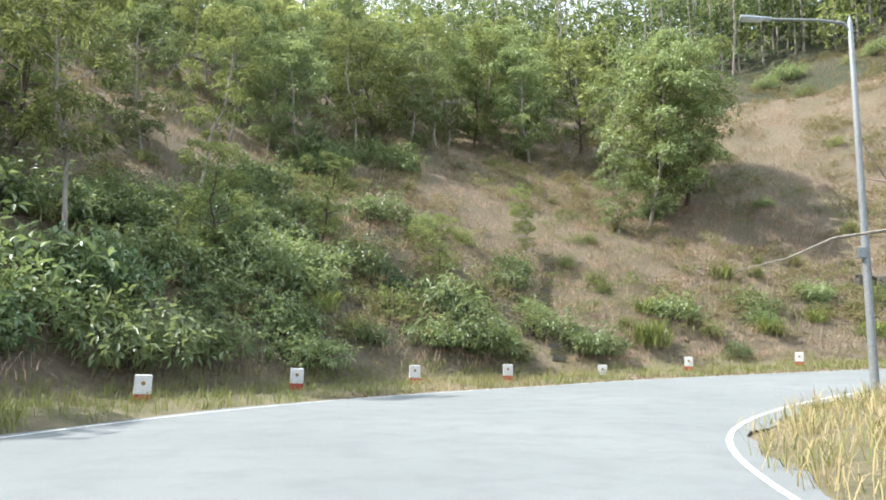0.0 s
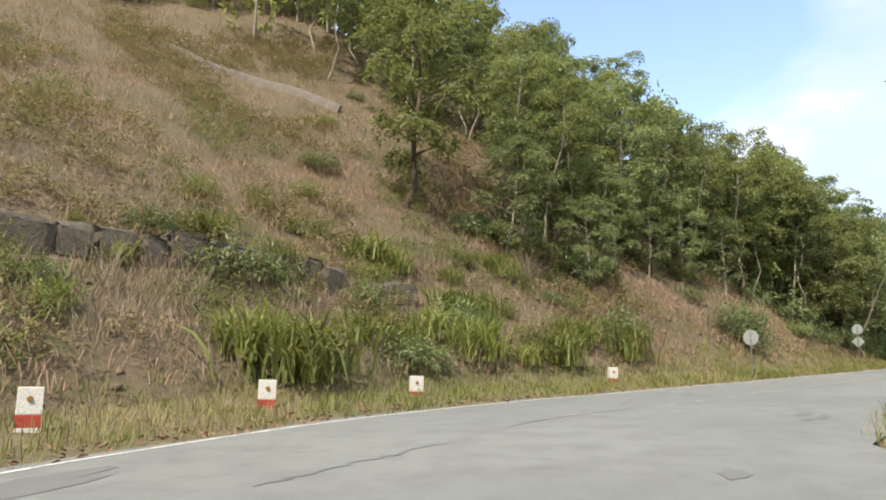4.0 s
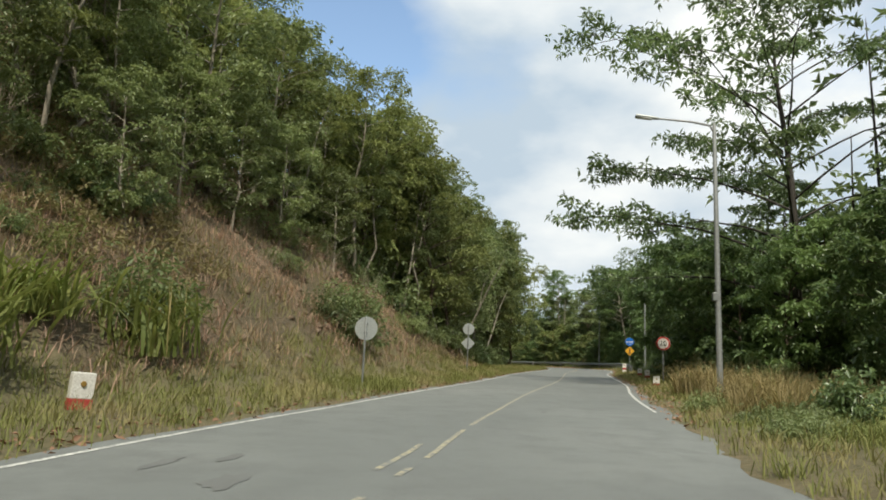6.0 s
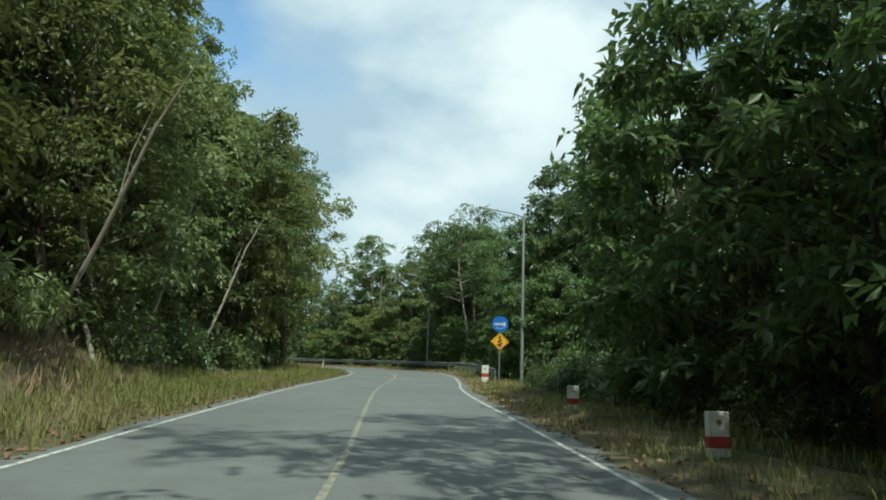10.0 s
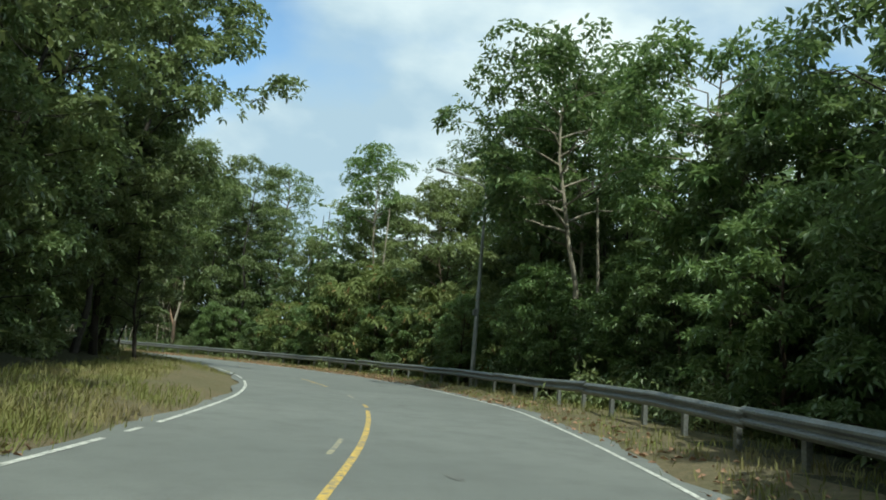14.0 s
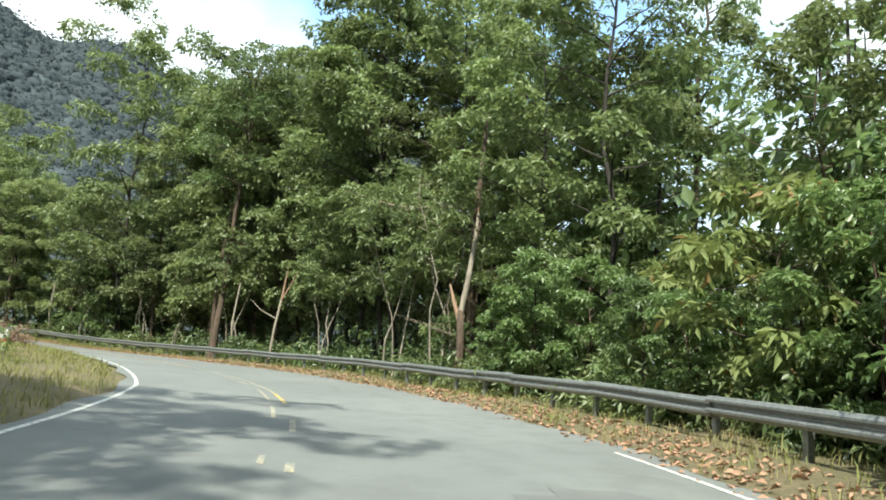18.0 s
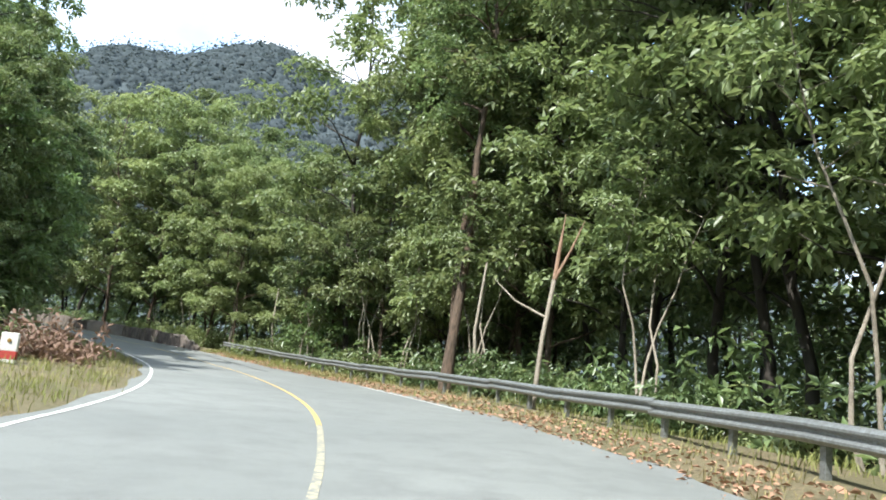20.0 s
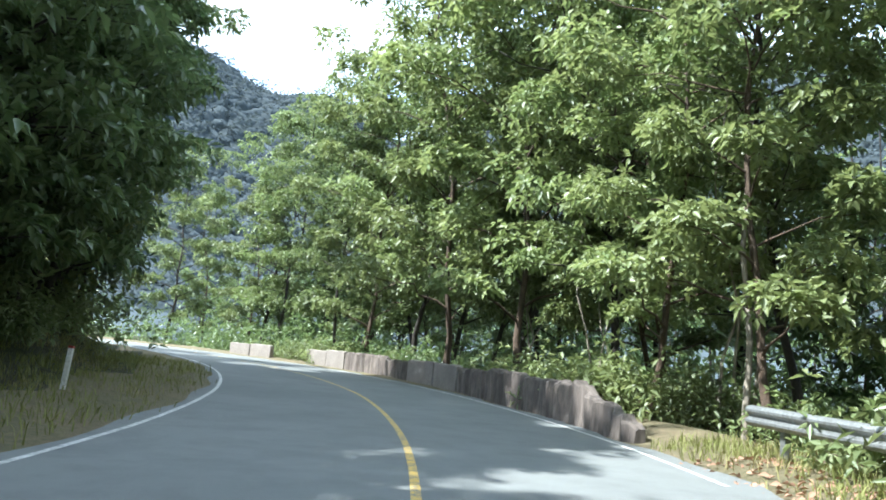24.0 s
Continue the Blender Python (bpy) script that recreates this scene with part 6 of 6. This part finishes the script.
# bare tree inside the first bend, reaching over the verge
p = Vector((8.0, 12.2, float(ground_z(8.0, 12.2)[0])))
bt = thing("bare_tree", "small leafless tree with long crooked boughs", "tree")
bt.matrix_basis = pose(p.x, p.y, p.z) @ Matrix.Scale(0.78, 4)
wood_part("trunk", bt, [(0, 0, -0.4), (-0.1, 0.0, 2.0), (0.1, 0.1, 3.8), (0.0, 0.0, 5.6)], [0.10, 0.085, 0.06, 0.02], M["bark_pale"], 8)
wood_part("bough", bt, [(0.1, 0.1, 3.9), (-1.6, 0, 4.2), (-2.9, 0.2, 4.0), (-4.0, 0.3, 3.5), (-5.2, 0.4, 3.2)], [0.055, 0.045, 0.035, 0.024, 0.008], M["bark_pale"], 7)
wood_part("bough", bt, [(0.05, 0.1, 4.6), (-0.8, 0.1, 5.2), (-1.5, 0.2, 5.4), (-2.2, 0.2, 6.6)], [0.04, 0.03, 0.022, 0.006], M["bark_pale"], 6)
wood_part("limb", bt, [(-2.9, 0.2, 4.0), (-3.1, 0.2, 3.6), (-3.2, 0.25, 3.3)], [0.02, 0.014, 0.005], M["bark_pale"], 5)
wood_part("limb", bt, [(-1.5, 0.2, 5.4), (-2.0, 0.3, 5.5), (-2.6, 0.3, 5.3)], [0.018, 0.012, 0.004], M["bark_pale"], 5)

# leafless scrub on the dry slope
scrub = None
for s, e, k, turn in ((41.0, 7.2, 1.0, 0), (43.6, 10.5, 1.2, 80), (48.5, 6.0, 0.9, 140), (52.0, 9.0, 1.3, 30), (57.5, 8.0, 1.2, 200), (61.0, 11.0, 1.5, 290), (64.5, 8.5, 1.2, 110), (34.5, 6.4, 0.9, 60), (30.5, 9.0, 1.0, 170), (69.0, 6.6, 1.0, 240), (76.0, 7.2, 1.3, 20), (80.5, 6.4, 1.2, 310)):
    p = on_ground(s, left_edge(s) + e)
    m = pose(p.x, p.y, p.z, 0, 0, turn) @ Matrix.Scale(k * 0.65, 4)
    if scrub is None:
        scrub = thing("dead_shrub", "leafless grey twiggy shrub in the dry grass", "shrub", "dead shrubs on the slope")
        scrub.matrix_basis = m
        part_mesh("twig", tri_mesh("twig", *join_arrays([twig_fan(rd, (0, 0, 0), (rd.normal() * 0.35, rd.normal() * 0.35, 1.0), 1.9, 5, 0.35) for _ in range(5)]), M["dead_twig"]), scrub)
    else:
        copy_thing(scrub, m @ Matrix.Scale(1 / scrub.scale.x, 4))

# leaning pale stems at the wood's edge
for i, (s, e, ln, tx, ty) in enumerate(((98.0, 4.7, 8.0, 22, -20), (101.0, 4.6, 7.0, -18, 24), (104.5, 4.8, 8.5, 12, 28), (107.0, 4.9, 7.0, -24, -14), (110.5, 4.8, 8.0, 20, 16), (94.0, 5.0, 8.0, -14, 22), (87.5, 6.4, 9.0, 8, 12), (76.5, 9.6, 8.5, 10, 14), (72.0, 10.4, 9.0, -8, 10))):
    p = on_ground(s, left_edge(s) + e)
    bt = thing("bare_tree", "leaning bare pale stem at the edge of the wood", "tree", "leaning stems")
    bt.matrix_basis = pose(p.x, p.y, p.z, tx, ty, 0)
    wood_part("trunk", bt, [(0, 0, -0.4), (0.1, 0.05, ln * 0.4), (-0.05, 0.2, ln * 0.75), (0.1, 0.1, ln)], [0.075, 0.06, 0.04, 0.012], M["bark_pale"], 7)
    wood_part("limb", bt, [(0.1, 0.1, ln * 0.5), (0.7, 0.4, ln * 0.65), (0.9, 0.5, ln * 0.85)], [0.03, 0.02, 0.006], M["bark_pale"], 5)

# white stems in the forest behind the rail
for i, (x, y, ln) in enumerate(((124.85, -13.0, 6.0), (149.5, -10.2, 9.5), (129.0, -14.5, 5.0), (195.6, 34.0, 3.6), (187.5, 21.5, 3.0), (200.5, 52.0, 5.0), (199.0, 45.5, 3.0))):
    z = float(ground_z(x, y)[0])
    bt = thing("bare_tree", "slim pale trunk standing in the shaded forest", "tree", "pale stems in the forest")
    bt.matrix_basis = pose(x, y, z, 2 * math.sin(i * 2.0), 3 * math.cos(i * 1.3), 0)
    wood_part("trunk", bt, [(0, 0, -0.5), (0.1, 0.0, ln * 0.4), (-0.08, 0.1, ln * 0.8), (0.05, 0.1, ln + 2)], [0.085, 0.07, 0.06, 0.04], M["bark_pale"], 8)

# heap of cut, withered branches on the inner verge
p = on_ground(210.0, left_edge(210.0) + 2.7)
pile = thing("brush_pile", "heap of cut branches with withered red-brown leaves", "brush pile")
pile.matrix_basis = pose(p.x, p.y, p.z, 0, 0, heading(210))
n = 260
at = np.stack([rd.normal(size=n) * 1.1, rd.normal(size=n) * 0.7, np.abs(rd.normal(size=n)) * 0.45], 1)
part_mesh("foliage", tri_mesh("foliage", *rosette_arrays(rd, at, rd.normal(size=(n, 3)) + np.array([0, 0, 0.4]), 5, 0.22, 0.09, 0.3), M["dead_leaf"]), pile)
part_mesh("twig", tri_mesh("twig", *join_arrays([twig_fan(rd, (x, 0, 0.2), (rd.normal() * 0.6, rd.normal() * 0.5, 0.5), 1.2, 4, 0.6) for x in np.linspace(-1.4, 1.4, 8)]), M["dead_twig"]), pile, "bleached dead twigs")


# ---- grass and litter ----
rg = np.random.default_rng(9)


def scatter(n, s0, s1, e0, e1, side, power=1.0):
    s = rg.uniform(s0, s1, n)
    e = e0 + (e1 - e0) * rg.uniform(0, 1, n) ** power
    o = np.where(side > 0, left_edge(s) + e, right_edge(s) - e)
    p = road_point(s, o)
    p[:, 2] = laid_z(p[:, 0], p[:, 1])
    return p


def grass_field(name, label, mat, strips, blades, height, lean, width, puff=0.16, bare=-0.38, cell=2.6):
    tufts = np.concatenate([scatter(*st) for st in strips])
    keep = wobble(tufts[:, 0], tufts[:, 1], cell, 1.3) > bare
    tufts = tufts[keep]
    size = np.repeat(rg.uniform(0.6, 1.25, len(tufts)), blades)
    at = np.repeat(tufts, blades, axis=0)
    at[:, :2] += rg.normal(size=(len(at), 2)) * puff
    at[:, 2] -= 0.04
    ob = new(name, tri_mesh(name, *blade_arrays(rg, at, height * size, lean, width), mat))
    return tagged(ob, label, "grass", kind="stuff")


grass_field("dry_grass", "dry pinkish-brown grass over the hillside", M["grass_dry"], [(12500, -4, 66, 4.0, 44, 1), (1800, 32, 66, 44, 62, 1), (2200, 56, 100, 3.2, 15, 1)], 9, 0.52, 1.25, 0.021, 0.34)
grass_field("hill_grass", "green and olive grass in patches on the hillside", M["grass_green"], [(4800, -6, 66, 4.5, 40, 1), (1300, 60, 110, 4, 14, 1)], 11, 0.5, 0.9, 0.016, 0.28, 0.0, 5.5)
grass_field("verge_grass", "yellow-green grass along the outer verge", M["grass_green"], [(4200, -10, 70, 0.5, 4.2, 1), (3600, 66, 132, 0.45, 4.4, 1)], 10, 0.36, 0.9, 0.015, 0.16, -0.75)
grass_field("verge_grass", "short grass on the shaded verge", M["grass_green"], [(600, 128, 139, 0.5, 5.0, 1), (420, 139, 152, 2.4, 5.0, 1), (2400, 152, 262, 0.5, 5.0, 1), (500, 226, 262, 2.0, 7.0, 1), (2000, 118, 242, 0.6, 3.6, -1), (500, 222, 242, 1.0, 2.4, -1), (2200, 63, 120, 0.6, 5.0, -1)], 9, 0.26, 0.75, 0.016, 0.16, -0.75)
grass_field("tall_grass", "tall straw-coloured grass inside the bend", M["grass_straw"], [(240, 62, 74, 1.5, 6.0, -1)], 12, 1.0, 0.5, 0.018)
grass_field("tall_grass", "pale yellow grass inside the first bend", M["grass_straw"], [(1500, -12, 42, 0.3, 9, -1)], 13, 0.42, 0.8, 0.015)


grass_field("mixed_grass", "olive weeds and grass inside the bend", M["grass_green"], [(1300, -12, 50, 0.4, 9, -1), (1000, 44, 67, 0.5, 7.5, -1)], 12, 0.36, 0.9, 0.016)


grass_field("russet_grass", "reddish dry grass in patches on the bank", M["grass_red"], [(5200, 20, 82, 3.6, 20, 1)], 12, 0.45, 1.3, 0.013, 0.34, 0.12, 5.0)


grass_field("dry_brush", "tangles of dead grey-brown stalks on the bank", M["dead_twig"], [(900, 34, 50, 3.8, 8.6, 1), (700, 18, 34, 4.5, 14, 1), (1100, 36, 66, 8.0, 34, 1)], 9, 0.8, 1.3, 0.012, 0.4, 0.05, 3.4)


def litter(name, label, strips, mat):
    at = np.concatenate([scatter(*st) for st in strips])
    at[:, 2] += 0.015 + rg.uniform(0, 0.03, len(at))
    way = rg.normal(size=at.shape) * np.array([1, 1, 0.18])
    return tagged(new(name, tri_mesh(name, *leaf_arrays(rg, at, way, 0.13, 0.07), mat)), label, "leaf litter", kind="stuff")


litter("leaf_litter", "fallen brown leaves along the rail side", [(5200, 156, 240, 0.0, 1.7, -1, 0.8), (1500, 60, 156, 0.1, 1.4, -1)], M["leaf_litter"])
litter("leaf_litter", "dry leaves scattered along the outer edge", [(2200, 15, 130, 0.1, 1.3, 1)], M["leaf_litter"])

# ---- far woods on the mountain, aerial haze painted into the leaf colour ----
def canopy_arrays(rng, at, size, normal):
    """Low uneven crowns seen from far off, laid square to the slope: a ring, a shoulder and a top, each pushed about."""
    n, k = len(at), 7
    a = np.arange(k) * 2 * math.pi / k
    ring = np.stack([np.cos(a), np.sin(a), np.zeros(k)], 1)
    v = np.concatenate([ring * 1.2 - np.array([0, 0, 0.25]), ring * 0.7 + np.array([0, 0, 0.30]), [[0.0, 0.0, 0.46]]])
    v = v[None] + rng.normal(size=(n, 2 * k + 1, 3)) * np.array([0.17, 0.17, 0.09])
    across = np.cross(normal, np.array([0.0, 1.0, 0.0]))
    across /= np.linalg.norm(across, axis=1, keepdims=True)
    along_slope = np.cross(normal, across)
    v = v[:, :, :1] * across[:, None] + v[:, :, 1:2] * along_slope[:, None] + v[:, :, 2:] * normal[:, None]
    v = at[:, None, :] + v * size[:, None, None]
    j = np.arange(k)
    m = (j + 1) % k
    t = np.concatenate([np.stack([j, m, m + k], 1), np.stack([j, m + k, j + k], 1), np.stack([j + k, m + k, np.full(k, 2 * k)], 1)])
    return v.reshape(-1, 3), (np.arange(n)[:, None, None] * (2 * k + 1) + t[None]).reshape(-1, 3)


n = 11000
az, dist = np.radians(rg.uniform(-12, 75, n)), rg.uniform(225, 425, n)
fx, fy = 165 + np.sin(az) * dist, 10 + np.cos(az) * dist
fz = ground_z(fx, fy, False)
slope = np.stack([fz - ground_z(fx + 1.0, fy, False), fz - ground_z(fx, fy + 1.0, False), np.ones(n)], 1)
slope /= np.linalg.norm(slope, axis=1, keepdims=True)
c = np.stack([fx, fy, fz], 1) + slope * 0.6
ob = new("far_canopy", tri_mesh("far_canopy", *canopy_arrays(rg, c, rg.uniform(1.8, 4.2, n), slope), M["hazed_leaf"]))
tagged(ob, "distant wooded mountainside, blue haze put into its leaf colour", "forest", kind="stuff")
at = np.repeat(c, 5, axis=0)
off = rg.normal(size=at.shape) * 2.0 + np.repeat(slope, 5, axis=0) * rg.uniform(0.6, 2.2, (len(at), 1))
ob = new("far_forest", tri_mesh("far_forest", *leaf_arrays(rg, at + off, np.cross(np.repeat(slope, 5, axis=0), rg.normal(size=at.shape)), 1.5, 1.2), M["hazed_leaf"]))
tagged(ob, "loose outer foliage on the distant mountainside, haze put into its colour", "forest", kind="stuff")
